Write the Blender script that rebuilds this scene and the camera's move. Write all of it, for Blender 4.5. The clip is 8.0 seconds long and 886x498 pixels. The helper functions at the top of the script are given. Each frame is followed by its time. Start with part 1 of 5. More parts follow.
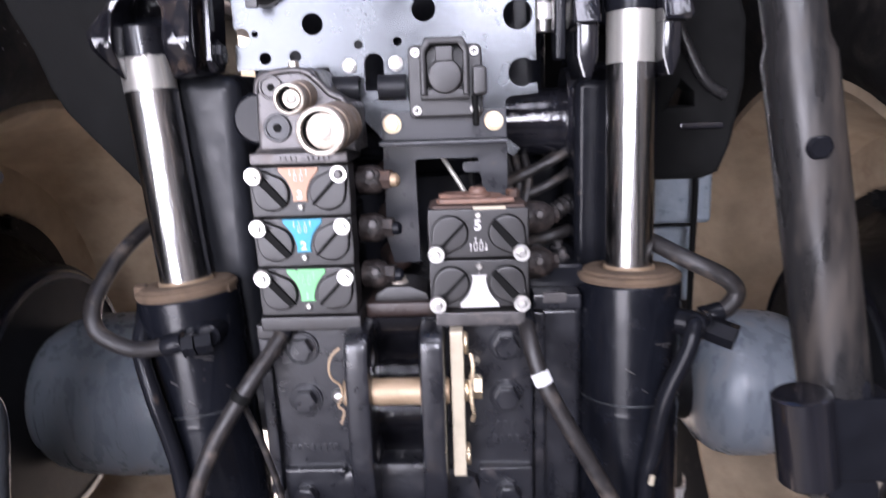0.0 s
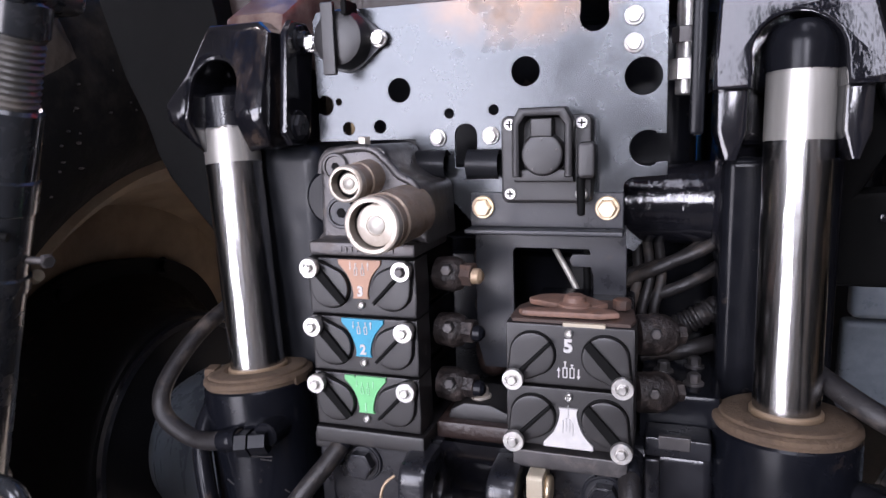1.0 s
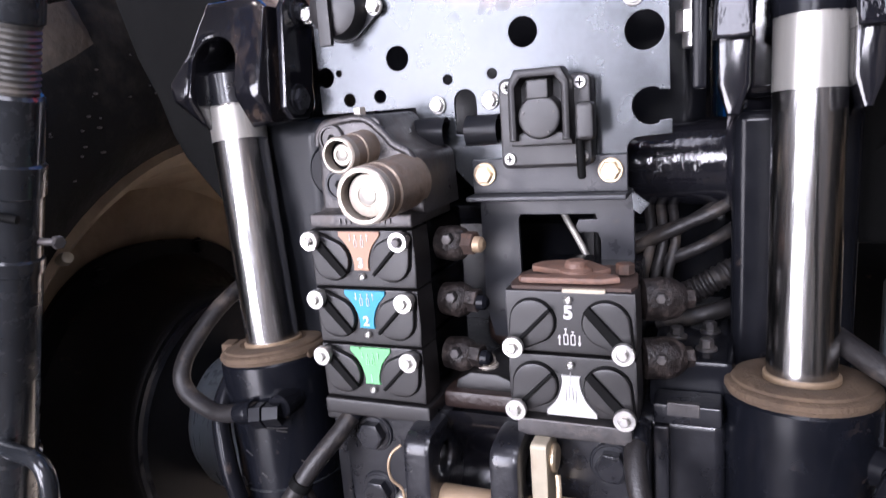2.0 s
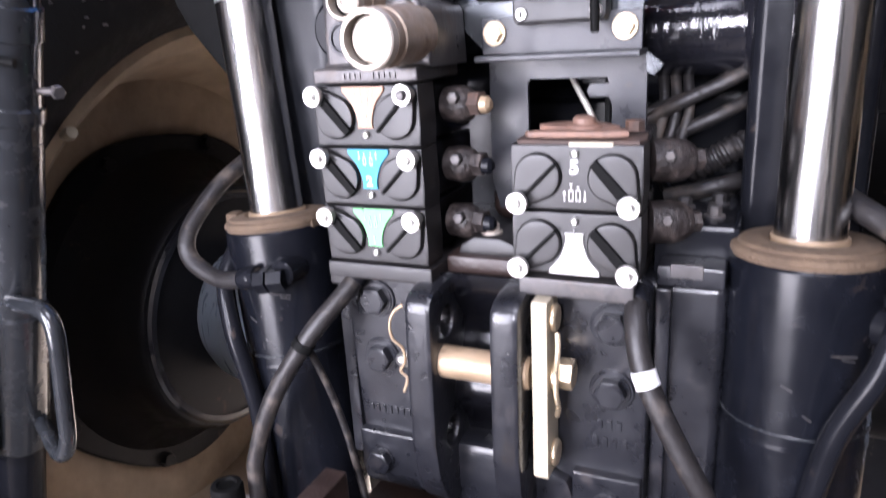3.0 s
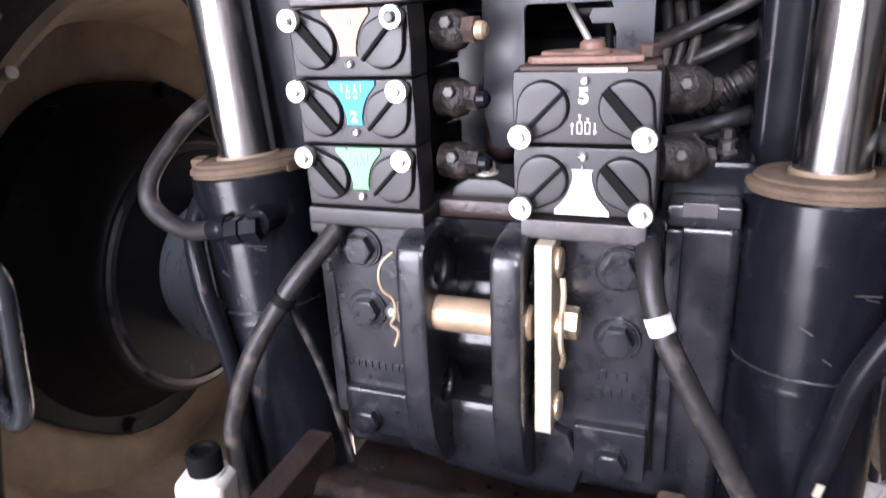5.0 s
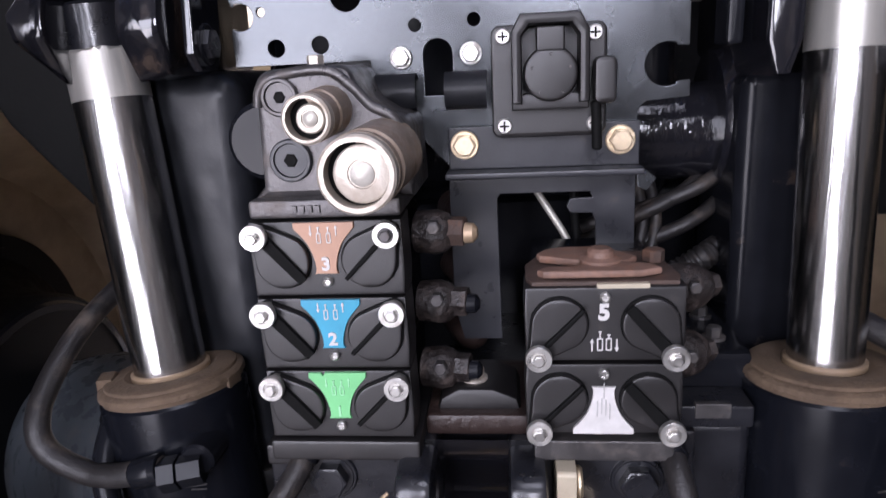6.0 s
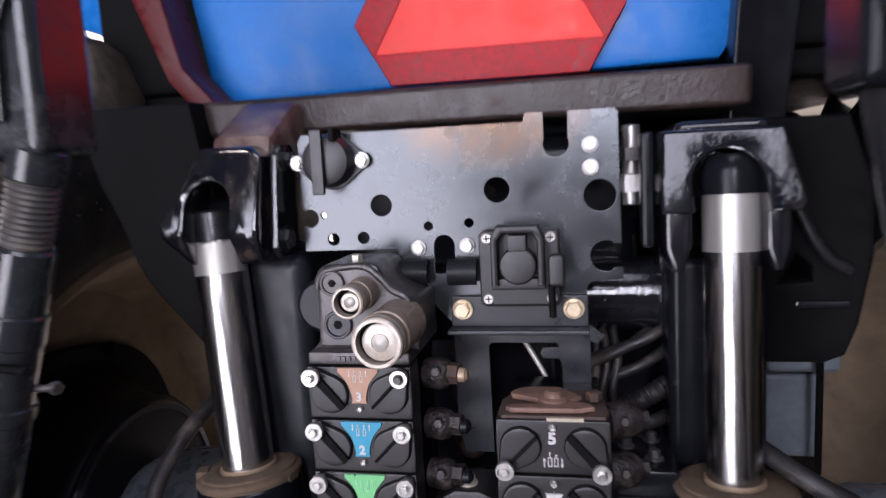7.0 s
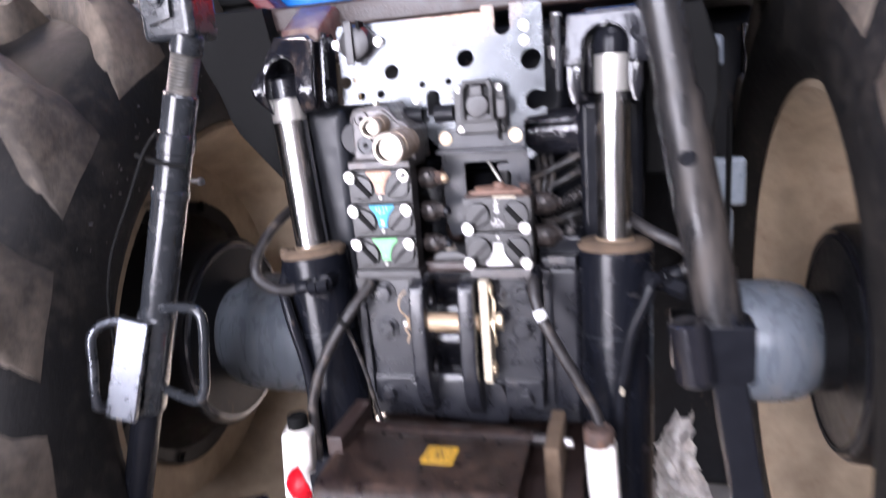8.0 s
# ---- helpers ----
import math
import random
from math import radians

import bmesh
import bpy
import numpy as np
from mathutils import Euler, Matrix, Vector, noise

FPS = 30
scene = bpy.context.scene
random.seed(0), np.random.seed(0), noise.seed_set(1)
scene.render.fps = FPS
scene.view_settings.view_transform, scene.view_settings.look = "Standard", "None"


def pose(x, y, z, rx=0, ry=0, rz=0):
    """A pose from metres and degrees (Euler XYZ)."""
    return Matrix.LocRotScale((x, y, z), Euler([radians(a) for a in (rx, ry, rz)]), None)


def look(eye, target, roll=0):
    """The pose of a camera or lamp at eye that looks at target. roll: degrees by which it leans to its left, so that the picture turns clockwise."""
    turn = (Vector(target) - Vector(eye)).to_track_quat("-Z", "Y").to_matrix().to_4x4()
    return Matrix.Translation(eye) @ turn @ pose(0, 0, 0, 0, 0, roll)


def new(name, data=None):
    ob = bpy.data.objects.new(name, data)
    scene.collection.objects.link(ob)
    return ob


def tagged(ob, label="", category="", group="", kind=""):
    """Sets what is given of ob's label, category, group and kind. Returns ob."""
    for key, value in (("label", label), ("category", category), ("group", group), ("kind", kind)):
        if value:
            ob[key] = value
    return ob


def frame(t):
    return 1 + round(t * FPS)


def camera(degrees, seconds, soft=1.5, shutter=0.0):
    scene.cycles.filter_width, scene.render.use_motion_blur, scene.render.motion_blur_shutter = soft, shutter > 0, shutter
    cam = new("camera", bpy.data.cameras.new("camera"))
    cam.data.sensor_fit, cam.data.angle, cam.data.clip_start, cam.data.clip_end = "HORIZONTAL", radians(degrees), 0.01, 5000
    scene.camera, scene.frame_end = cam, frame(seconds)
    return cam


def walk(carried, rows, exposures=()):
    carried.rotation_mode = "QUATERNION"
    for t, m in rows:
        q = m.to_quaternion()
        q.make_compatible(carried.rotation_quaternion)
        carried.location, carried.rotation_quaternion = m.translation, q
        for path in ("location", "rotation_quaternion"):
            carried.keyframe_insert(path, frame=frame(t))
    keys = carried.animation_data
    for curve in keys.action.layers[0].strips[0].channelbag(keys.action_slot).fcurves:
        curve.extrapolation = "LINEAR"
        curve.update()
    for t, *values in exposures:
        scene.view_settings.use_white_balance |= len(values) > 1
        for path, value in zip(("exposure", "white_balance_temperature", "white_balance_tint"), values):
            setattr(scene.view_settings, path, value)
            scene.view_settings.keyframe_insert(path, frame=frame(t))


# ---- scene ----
cam = camera(66.2, 8.0, soft=1.3, shutter=0.5)
PATH = [
    (0, (0.037, 0.318, 1.337), (-0.045, 2.268, 0.897), -2.0),
    (0.5, (0.056, 0.39, 1.37), (-0.25, 2.333, 1.007), -4.3),
    (1, (0.126, 0.486, 1.384), (-0.51, 2.349, 1.036), -1.7),
    (1.2, (0.14, 0.495, 1.388), (-0.533, 2.345, 1.037), -3.1),
    (2.3, (0.17, 0.51, 1.362), (-0.63, 2.287, 0.912), -3.8),
    (2.5, (0.169, 0.507, 1.35), (-0.636, 2.274, 0.869), -3.2),
    (3, (0.173, 0.502, 1.306), (-0.624, 2.237, 0.71), -3.3),
    (3.5, (0.178, 0.498, 1.276), (-0.59, 2.2, 0.56), -3.1),
    (4, (0.186, 0.487, 1.261), (-0.578, 2.175, 0.508), -2.6),
    (4.2, (0.189, 0.486, 1.263), (-0.577, 2.169, 0.503), -3.1),
    (5.3, (0.074, 0.561, 1.297), (-0.477, 2.359, 0.617), -3.4),
    (5.5, (0.031, 0.58, 1.326), (-0.371, 2.426, 0.67), -3.5),
    (5.8, (-0.01, 0.593, 1.363), (-0.26, 2.498, 0.808), -3.2),
    (6, (-0.016, 0.597, 1.367), (-0.223, 2.517, 0.849), -2.8),
    (6.2, (-0.024, 0.594, 1.381), (-0.19, 2.522, 0.873), -2.0),
    (6.5, (-0.018, 0.568, 1.401), (-0.213, 2.513, 0.975), -2.4),
    (6.8, (0.039, 0.484, 1.436), (-0.298, 2.433, 1.14), -3.5),
    (7, (0.077, 0.411, 1.466), (-0.321, 2.356, 1.22), -2.9),
    (7.2, (0.123, 0.326, 1.454), (-0.358, 2.258, 1.268), -3.7),
    (7.4, (0.169, 0.255, 1.435), (-0.409, 2.158, 1.223), -3.8),
    (7.6, (0.191, 0.174, 1.416), (-0.381, 2.073, 1.156), -4.0),
    (7.9, (0.204, 0.038, 1.399), (-0.298, 1.929, 0.986), -4.3),
    (8, (0.24, -0.003, 1.396), (-0.274, 1.872, 0.928), -4.5),
]
EXPOSURES = [(0, 2.38, 6550, 23), (0.5, 1.66, 6550, 23), (1.0, 1.75, 6550, 23), (2.5, 2.66, 6550, 23), (3.0, 3.00, 6550, 23), (3.5, 3.12, 6550, 23), (4.0, 3.12, 6550, 23), (5.5, 2.38, 6550, 23), (6.0, 1.68, 6550, 23), (6.5, 1.68, 6550, 23), (7.0, 1.40, 6550, 23), (7.5, 1.35, 6550, 23), (8.0, 2.84, 6550, 23)]
walk(cam, [(t, look(eye, target, roll)) for t, eye, target, roll in PATH], EXPOSURES)

# ---- world and light ----
world = bpy.data.worlds.new("sky")
world.use_nodes = True
scene.world = world
wn, wl = world.node_tree.nodes, world.node_tree.links
sky = wn.new("ShaderNodeTexSky")
sky.sky_type, sky.sun_disc = "NISHITA", False
sky.sun_elevation, sky.sun_rotation = radians(52), radians(-40)
sky.air_density, sky.dust_density = 0.8, 7.0
wl.new(sky.outputs[0], wn["Background"].inputs[0])
wn["Background"].inputs[1].default_value = 0.15
SUN_AIM = look((math.sin(radians(-40)) * 5, math.cos(radians(-40)) * 5, 0.2 + 5 * math.tan(radians(52))), (0, 0, 0.2))
sun = new("sun", bpy.data.lights.new("sun", "SUN"))
sun.data.energy, sun.data.angle, sun.data.color = 4.0, radians(1), (1.0, 0.96, 0.9)
sun.matrix_world = SUN_AIM
# added area lamps in three unseen openings: wide door, window beside it, roof overhead
for name, place, wide, tall, energy in (("door_fill", pose(-1.45, -2.12, 1.64, 90, 0, 0), 1.76, 3.02, 46.0), ("window_fill", pose(0.26, -2.12, 2.36, 90, 0, 0), 0.50, 1.36, 17.0),
                                        ("roof_fill", pose(0.45, -0.25, 3.58, 0, 0, 0), 1.3, 1.1, 7.0)):
    day = new(name, bpy.data.lights.new(name, "AREA"))
    day.data.shape, day.data.size, day.data.size_y = "RECTANGLE", wide, tall
    day.data.energy, day.data.color = energy, (0.85, 0.91, 1.0)
    day.matrix_world = place


# ---- materials ----
def node(nt, kind, **values):
    n = nt.nodes.new(kind)
    for key, v in values.items():
        n.inputs[key.replace("_", " ")].default_value = v
    return n


def surface(name, base, rough=0.5, metal=0.0, dust=None, dust_amount=0.0, dust_scale=9.0, vary=0.15, scale=40.0,
            bump=0.15, bump_scale=250.0, coat=0.0, spread=0.12, stretch=(1, 1, 1), spec=0.5):
    """A paint, metal or plastic with grain, blotches and a layer of dust or rust in patches."""
    m = bpy.data.materials.new(name)
    m.use_nodes = True
    nt = m.node_tree
    link = nt.links.new
    bsdf = nt.nodes["Principled BSDF"]
    coord = nt.nodes.new("ShaderNodeTexCoord")
    info = nt.nodes.new("ShaderNodeObjectInfo")
    shift = nt.nodes.new("ShaderNodeVectorMath")
    shift.operation = "MULTIPLY_ADD"
    shift.inputs[1].default_value = stretch
    link(coord.outputs["Object"], shift.inputs[0])
    link(info.outputs["Random"], shift.inputs[2])
    big = node(nt, "ShaderNodeTexNoise", Scale=dust_scale, Detail=6.0, Roughness=0.65)
    mid = node(nt, "ShaderNodeTexNoise", Scale=scale, Detail=5.0, Roughness=0.6)
    fine = node(nt, "ShaderNodeTexNoise", Scale=bump_scale, Detail=3.0, Roughness=0.6)
    for n in (big, mid, fine):
        link(shift.outputs[0], n.inputs["Vector"])
    shade = nt.nodes.new("ShaderNodeMapRange")
    shade.inputs["To Min"].default_value, shade.inputs["To Max"].default_value = 1 - vary, 1 + vary
    shade.inputs["From Min"].default_value, shade.inputs["From Max"].default_value = 0.3, 0.7
    link(mid.outputs["Fac"], shade.inputs["Value"])
    colour = nt.nodes.new("ShaderNodeMix")
    colour.data_type, colour.blend_type = "RGBA", "MULTIPLY"
    colour.inputs["Factor"].default_value = 1.0
    colour.inputs["A"].default_value = (*base, 1)
    link(shade.outputs[0], colour.inputs["B"])
    out = colour.outputs["Result"]
    roughness = nt.nodes.new("ShaderNodeMapRange")
    roughness.inputs["From Min"].default_value, roughness.inputs["From Max"].default_value = 0.3, 0.7
    roughness.inputs["To Min"].default_value, roughness.inputs["To Max"].default_value = max(0.02, rough - spread), min(1, rough + spread)
    link(mid.outputs["Fac"], roughness.inputs["Value"])
    rough_out = roughness.outputs[0]
    if dust:
        mask = nt.nodes.new("ShaderNodeMapRange")
        edge = 0.72 - 0.45 * dust_amount
        mask.inputs["From Min"].default_value, mask.inputs["From Max"].default_value = edge - 0.1, edge + 0.14
        both = nt.nodes.new("ShaderNodeMath")
        both.operation = "MULTIPLY_ADD"
        both.inputs[1].default_value = 0.35
        link(mid.outputs["Fac"], both.inputs[0])
        half = nt.nodes.new("ShaderNodeMath")
        half.operation = "MULTIPLY"
        half.inputs[1].default_value = 0.65
        link(big.outputs["Fac"], half.inputs[0])
        link(half.outputs[0], both.inputs[2])
        link(both.outputs[0], mask.inputs["Value"])
        over = nt.nodes.new("ShaderNodeMix")
        over.data_type = "RGBA"
        over.inputs["B"].default_value = (*dust, 1)
        link(mask.outputs[0], over.inputs["Factor"])
        link(out, over.inputs["A"])
        out = over.outputs["Result"]
        matt = nt.nodes.new("ShaderNodeMix")
        matt.inputs["B"].default_value = 0.85
        link(mask.outputs[0], matt.inputs["Factor"])
        link(rough_out, matt.inputs["A"])
        rough_out = matt.outputs["Result"]
        if metal:
            dull = nt.nodes.new("ShaderNodeMath")
            dull.operation = "MULTIPLY_ADD"
            dull.inputs[1].default_value, dull.inputs[2].default_value = -metal, metal
            link(mask.outputs[0], dull.inputs[0])
            link(dull.outputs[0], bsdf.inputs["Metallic"])
    if metal and not dust:
        bsdf.inputs["Metallic"].default_value = metal
    link(out, bsdf.inputs["Base Color"])
    link(rough_out, bsdf.inputs["Roughness"])
    bsdf.inputs["Specular IOR Level"].default_value = spec
    if coat:
        bsdf.inputs["Coat Weight"].default_value = coat
        bsdf.inputs["Coat Roughness"].default_value = 0.12
    if bump:
        b = nt.nodes.new("ShaderNodeBump")
        b.inputs["Strength"].default_value, b.inputs["Distance"].default_value = bump, 0.002
        link(fine.outputs["Fac"], b.inputs["Height"])
        link(b.outputs[0], bsdf.inputs["Normal"])
    return m


DUST, MUD, RUST = (0.30, 0.22, 0.155), (0.16, 0.105, 0.07), (0.22, 0.085, 0.035)
BLACK = surface("black gloss paint", (0.008, 0.0085, 0.011), 0.22, dust=MUD, dust_amount=0.02, spread=0.05, bump=0.03, bump_scale=60, spec=0.18)
ARM = surface("thick black enamel", (0.010, 0.010, 0.013), 0.13, dust=MUD, dust_amount=0.03, coat=0.8, spread=0.05, bump=0.5, bump_scale=55, stretch=(1, 1, 0.3))
CAST = surface("dark blue grey cast iron paint", (0.012, 0.0125, 0.016), 0.33, dust=(0.06, 0.046, 0.042), dust_amount=0.10, dust_scale=14, bump=0.25, bump_scale=160, coat=0.4)
RAM = surface("satin blue black ram paint", (0.0055, 0.0062, 0.009), 0.24, dust=MUD, dust_amount=0.04, spread=0.05, bump=0.05, bump_scale=70, spec=0.34)
SIDE = surface("dull black side plate paint", (0.012, 0.013, 0.016), 0.42, dust=MUD, dust_amount=0.04, bump=0.15, bump_scale=90, spec=0.35)
TUBE = surface("dusty black tube enamel", (0.016, 0.0155, 0.016), 0.30, dust=(0.09, 0.07, 0.055), dust_amount=0.22, dust_scale=12, bump=0.15, bump_scale=90, stretch=(1, 1, 0.2))
SATIN = surface("satin blue black sheet steel", (0.026, 0.027, 0.032), 0.36, dust=MUD, dust_amount=0.05, bump=0.08)
PLASTIC = surface("charcoal moulded plastic", (0.0085, 0.0072, 0.0076), 0.46, dust=(0.045, 0.034, 0.029), dust_amount=0.08, dust_scale=25, bump=0.07, bump_scale=500, spec=0.7, spread=0.05)
CAP = surface("dust cap plastic", (0.0095, 0.0082, 0.0086), 0.44, dust=(0.05, 0.038, 0.032), dust_amount=0.08, dust_scale=30, bump=0.05, bump_scale=500, spec=0.7, spread=0.05)
SLOT = surface("black lever plastic", (0.007, 0.007, 0.007), 0.55, vary=0.2, bump=0.1, spec=0.05)
ZINC = surface("bright zinc", (0.60, 0.585, 0.56), 0.36, 0.9, dust=DUST, dust_amount=0.2, dust_scale=60, bump=0.1)
GOLD = surface("yellow passivated zinc", (0.82, 0.66, 0.46), 0.36, 0.85, dust=DUST, dust_amount=0.25, dust_scale=60, bump=0.1)
PALE = surface("pale yellow chromate steel", (0.46, 0.40, 0.30), 0.48, 0.1, dust=DUST, dust_amount=0.14, bump=0.15)
PLATE = surface("galvanised sheet", (0.084, 0.090, 0.096), 0.25, 0.8, dust=(0.075, 0.066, 0.06), dust_amount=0.05, dust_scale=9, scale=26,
                vary=0.16, spread=0.06, bump=0.05, bump_scale=300)
CHROME = surface("hard chrome rod", (0.62, 0.61, 0.60), 0.22, 1.0, vary=0.14, spread=0.06, scale=60, bump=0.24, bump_scale=110, stretch=(1, 1, 0.004))
GREY = surface("worn grey coating", (0.50, 0.47, 0.42), 0.5, 0.5, dust=DUST, dust_amount=0.2, dust_scale=40)
FROST = surface("dull chalky chrome", (0.56, 0.54, 0.50), 0.40, 0.65, dust=DUST, dust_amount=0.12, dust_scale=40, bump=0.15, bump_scale=110, stretch=(1, 1, 0.05))
DUSTY = surface("dust caked ring", (0.125, 0.083, 0.052), 0.85, dust=(0.06, 0.038, 0.024), dust_amount=0.38, dust_scale=30, bump=0.8, bump_scale=260)
SLEEVE = surface("brown stained coupler steel", (0.33, 0.26, 0.205), 0.42, 0.5, dust=(0.16, 0.11, 0.08), dust_amount=0.32, dust_scale=40, vary=0.3, bump=0.3)
GREASE = surface("greasy dark fitting", (0.020, 0.0155, 0.0145), 0.42, dust=(0.11, 0.082, 0.07), dust_amount=0.26, dust_scale=70, vary=0.4, scale=120, bump=0.9, bump_scale=220)
BRASS = surface("pale worn coupler steel", (0.50, 0.45, 0.39), 0.40, 0.5, dust=DUST, dust_amount=0.3, dust_scale=35, bump=0.2)
BLOCK = surface("dusty dark steel casting", (0.085, 0.08, 0.08), 0.36, 0.55, dust=(0.15, 0.12, 0.10), dust_amount=0.2, dust_scale=30, bump=0.22, bump_scale=260)
BROWN = surface("oily rust brown frame", (0.034, 0.021, 0.018), 0.40, dust=(0.12, 0.07, 0.05), dust_amount=0.12, dust_scale=10, scale=45, vary=0.35, bump=0.5, bump_scale=150)
RUSTY = surface("rust dusted bracket", (0.068, 0.042, 0.033), 0.7, dust=RUST, dust_amount=0.14, dust_scale=30, vary=0.35, bump=0.6)
RUBBER = surface("dusty black hose rubber", (0.020, 0.018, 0.018), 0.42, dust=(0.16, 0.125, 0.10), dust_amount=0.22, dust_scale=22, bump=0.3, bump_scale=400)
LUG = surface("dusty tyre lug", (0.058, 0.050, 0.043), 0.85, dust=(0.14, 0.112, 0.088), dust_amount=0.42, dust_scale=3, bump=0.6, bump_scale=90, spec=0.15)
TYRE = surface("tyre rubber", (0.011, 0.0105, 0.0105), 0.75, dust=(0.045, 0.038, 0.032), dust_amount=0.25, dust_scale=6, bump=0.5, bump_scale=120, spec=0.12)
RIM = surface("dust covered wheel rim", (0.39, 0.30, 0.21), 0.8, dust=MUD, dust_amount=0.25, dust_scale=6, scale=14, vary=0.2, bump=0.3, bump_scale=80)
DISC = surface("black wheel disc paint", (0.010, 0.010, 0.011), 0.40, dust=MUD, dust_amount=0.05, dust_scale=5, spec=0.12)
AXLE = surface("blue grey axle paint", (0.122, 0.140, 0.162), 0.30, dust=(0.22, 0.20, 0.18), dust_amount=0.2, dust_scale=5, vary=0.14, scale=14, bump=0.2, bump_scale=120, stretch=(3, 3, 0.3))
BLUE = surface("blue body paint", (0.002, 0.158, 0.52), 0.30, dust=DUST, dust_amount=0.04, vary=0.06, bump=0.04, spec=0.22)
RED = surface("red body paint", (0.10, 0.007, 0.009), 0.35, dust=MUD, dust_amount=0.2, spec=0.25)
ORANGE = surface("fluorescent red orange film", (0.95, 0.058, 0.042), 0.45, vary=0.05, bump=0.05, spec=0.3)
REFLEX = surface("dark red reflective border", (0.40, 0.006, 0.012), 0.35, vary=0.3, scale=120, bump=0.2, spec=0.2)
WHITE = surface("white plastic", (0.66, 0.63, 0.59), 0.45, dust=DUST, dust_amount=0.2, dust_scale=20)
TAPE = surface("white tape", (0.80, 0.80, 0.80), 0.6, vary=0.05)
CRUMPLE = surface("white for sunlit ground", (0.82, 0.80, 0.78), 0.45, dust=(0.25, 0.22, 0.19), dust_amount=0.34, dust_scale=45, vary=0.2, bump=0.4, bump_scale=90)
PRINT = surface("white print", (0.60, 0.58, 0.565), 0.55, vary=0.1, scale=90, bump=0.0)
TAN = surface("copper brown label", (0.48, 0.285, 0.20), 0.5, vary=0.08, bump=0.05, spec=0.3)
CYAN = surface("blue label", (0.045, 0.33, 0.49), 0.5, vary=0.08, bump=0.05, spec=0.3)
GREEN = surface("green label", (0.18, 0.56, 0.24), 0.5, vary=0.08, bump=0.05, spec=0.3)
YELLOW = surface("yellow warning film", (0.60, 0.33, 0.035), 0.5, vary=0.12, dust=MUD, dust_amount=0.18)
MINT = surface("pale green print", (0.32, 0.68, 0.40), 0.5, vary=0.1, bump=0.0)
SCUFF = surface("scuffed grey print", (0.42, 0.41, 0.40), 0.6, vary=0.2, bump=0.0)
INK = surface("black ink", (0.02, 0.02, 0.02), 0.5, bump=0.0)
GROUND = surface("concrete ground", (0.24, 0.225, 0.205), 0.85, dust=MUD, dust_amount=0.25, dust_scale=1.2, scale=6, vary=0.2, bump=0.4, bump_scale=60)
SLAB = surface("dark slab against bounce light", (0.045, 0.040, 0.036), 0.8, dust=(0.09, 0.072, 0.058), dust_amount=0.2, dust_scale=1.5, scale=6, vary=0.3, bump=0.5, bump_scale=60)
BLOCKER = surface("dark light blocker", (0.055, 0.052, 0.050), 0.9, dust=MUD, dust_amount=0.2, dust_scale=1.5, scale=8, bump=0.4, bump_scale=40)
LEAF = surface("grey green leaf", (0.06, 0.075, 0.05), 0.6, vary=0.3, scale=12, bump=0.2)
PANEL = surface("pale blue grey panel", (0.22, 0.25, 0.28), 0.35, dust=DUST, dust_amount=0.1)


def rust_patch(material, centre, reach, colour):
    """Lays a soft edged rust stain round one place of a thing over its material."""
    m = material.copy()
    m.name = "rust stained sheet"
    nt = m.node_tree
    bsdf = nt.nodes["Principled BSDF"]
    before = bsdf.inputs["Base Color"].links[0].from_socket
    coord = nt.nodes.new("ShaderNodeTexCoord")
    place = nt.nodes.new("ShaderNodeMapping")
    place.inputs["Location"].default_value = [-c / r for c, r in zip(centre, reach)]
    place.inputs["Scale"].default_value = [1 / r for r in reach]
    ball = nt.nodes.new("ShaderNodeTexGradient")
    ball.gradient_type = "SPHERICAL"
    rough = node(nt, "ShaderNodeTexNoise", Scale=38.0, Detail=8.0, Roughness=0.7)
    times = nt.nodes.new("ShaderNodeMath")
    times.operation = "MULTIPLY"
    edge = nt.nodes.new("ShaderNodeMapRange")
    edge.inputs["From Min"].default_value, edge.inputs["From Max"].default_value, edge.inputs["To Max"].default_value = 0.12, 0.5, 0.6
    mix = nt.nodes.new("ShaderNodeMix")
    mix.data_type = "RGBA"
    mix.inputs["B"].default_value = (*colour, 1)
    link = nt.links.new
    link(coord.outputs["Object"], place.inputs["Vector"])
    link(place.outputs[0], ball.inputs["Vector"])
    link(coord.outputs["Object"], rough.inputs["Vector"])
    link(ball.outputs["Fac"], times.inputs[0])
    link(rough.outputs["Fac"], times.inputs[1])
    link(times.outputs[0], edge.inputs["Value"])
    link(edge.outputs[0], mix.inputs["Factor"])
    link(before, mix.inputs["A"])
    link(mix.outputs["Result"], bsdf.inputs["Base Color"])
    return m


FORK = surface("runny thick black enamel", (0.010, 0.010, 0.013), 0.1, coat=0.8, spread=0.05, bump=0.8, bump_scale=60, stretch=(1, 1, 0.012))
PIN = surface("dull brass coloured steel", (0.40, 0.285, 0.185), 0.42, 0.35, dust=DUST, dust_amount=0.2, dust_scale=40, bump=0.2)
COVER = surface("worn oily brown cover", (0.038, 0.023, 0.019), 0.36, dust=(0.17, 0.105, 0.075), dust_amount=0.27, dust_scale=13, scale=50, vary=0.4, bump=0.5, bump_scale=150)
LINK = surface("glossy black tube enamel", (0.020, 0.022, 0.025), 0.22, dust=(0.10, 0.085, 0.07), dust_amount=0.08, coat=0.35, bump=0.1, bump_scale=60, spec=0.5)
GRIP = surface("smooth dark steel", (0.15, 0.16, 0.18), 0.30, 0.9, dust=MUD, dust_amount=0.03, dust_scale=20, bump=0.1)
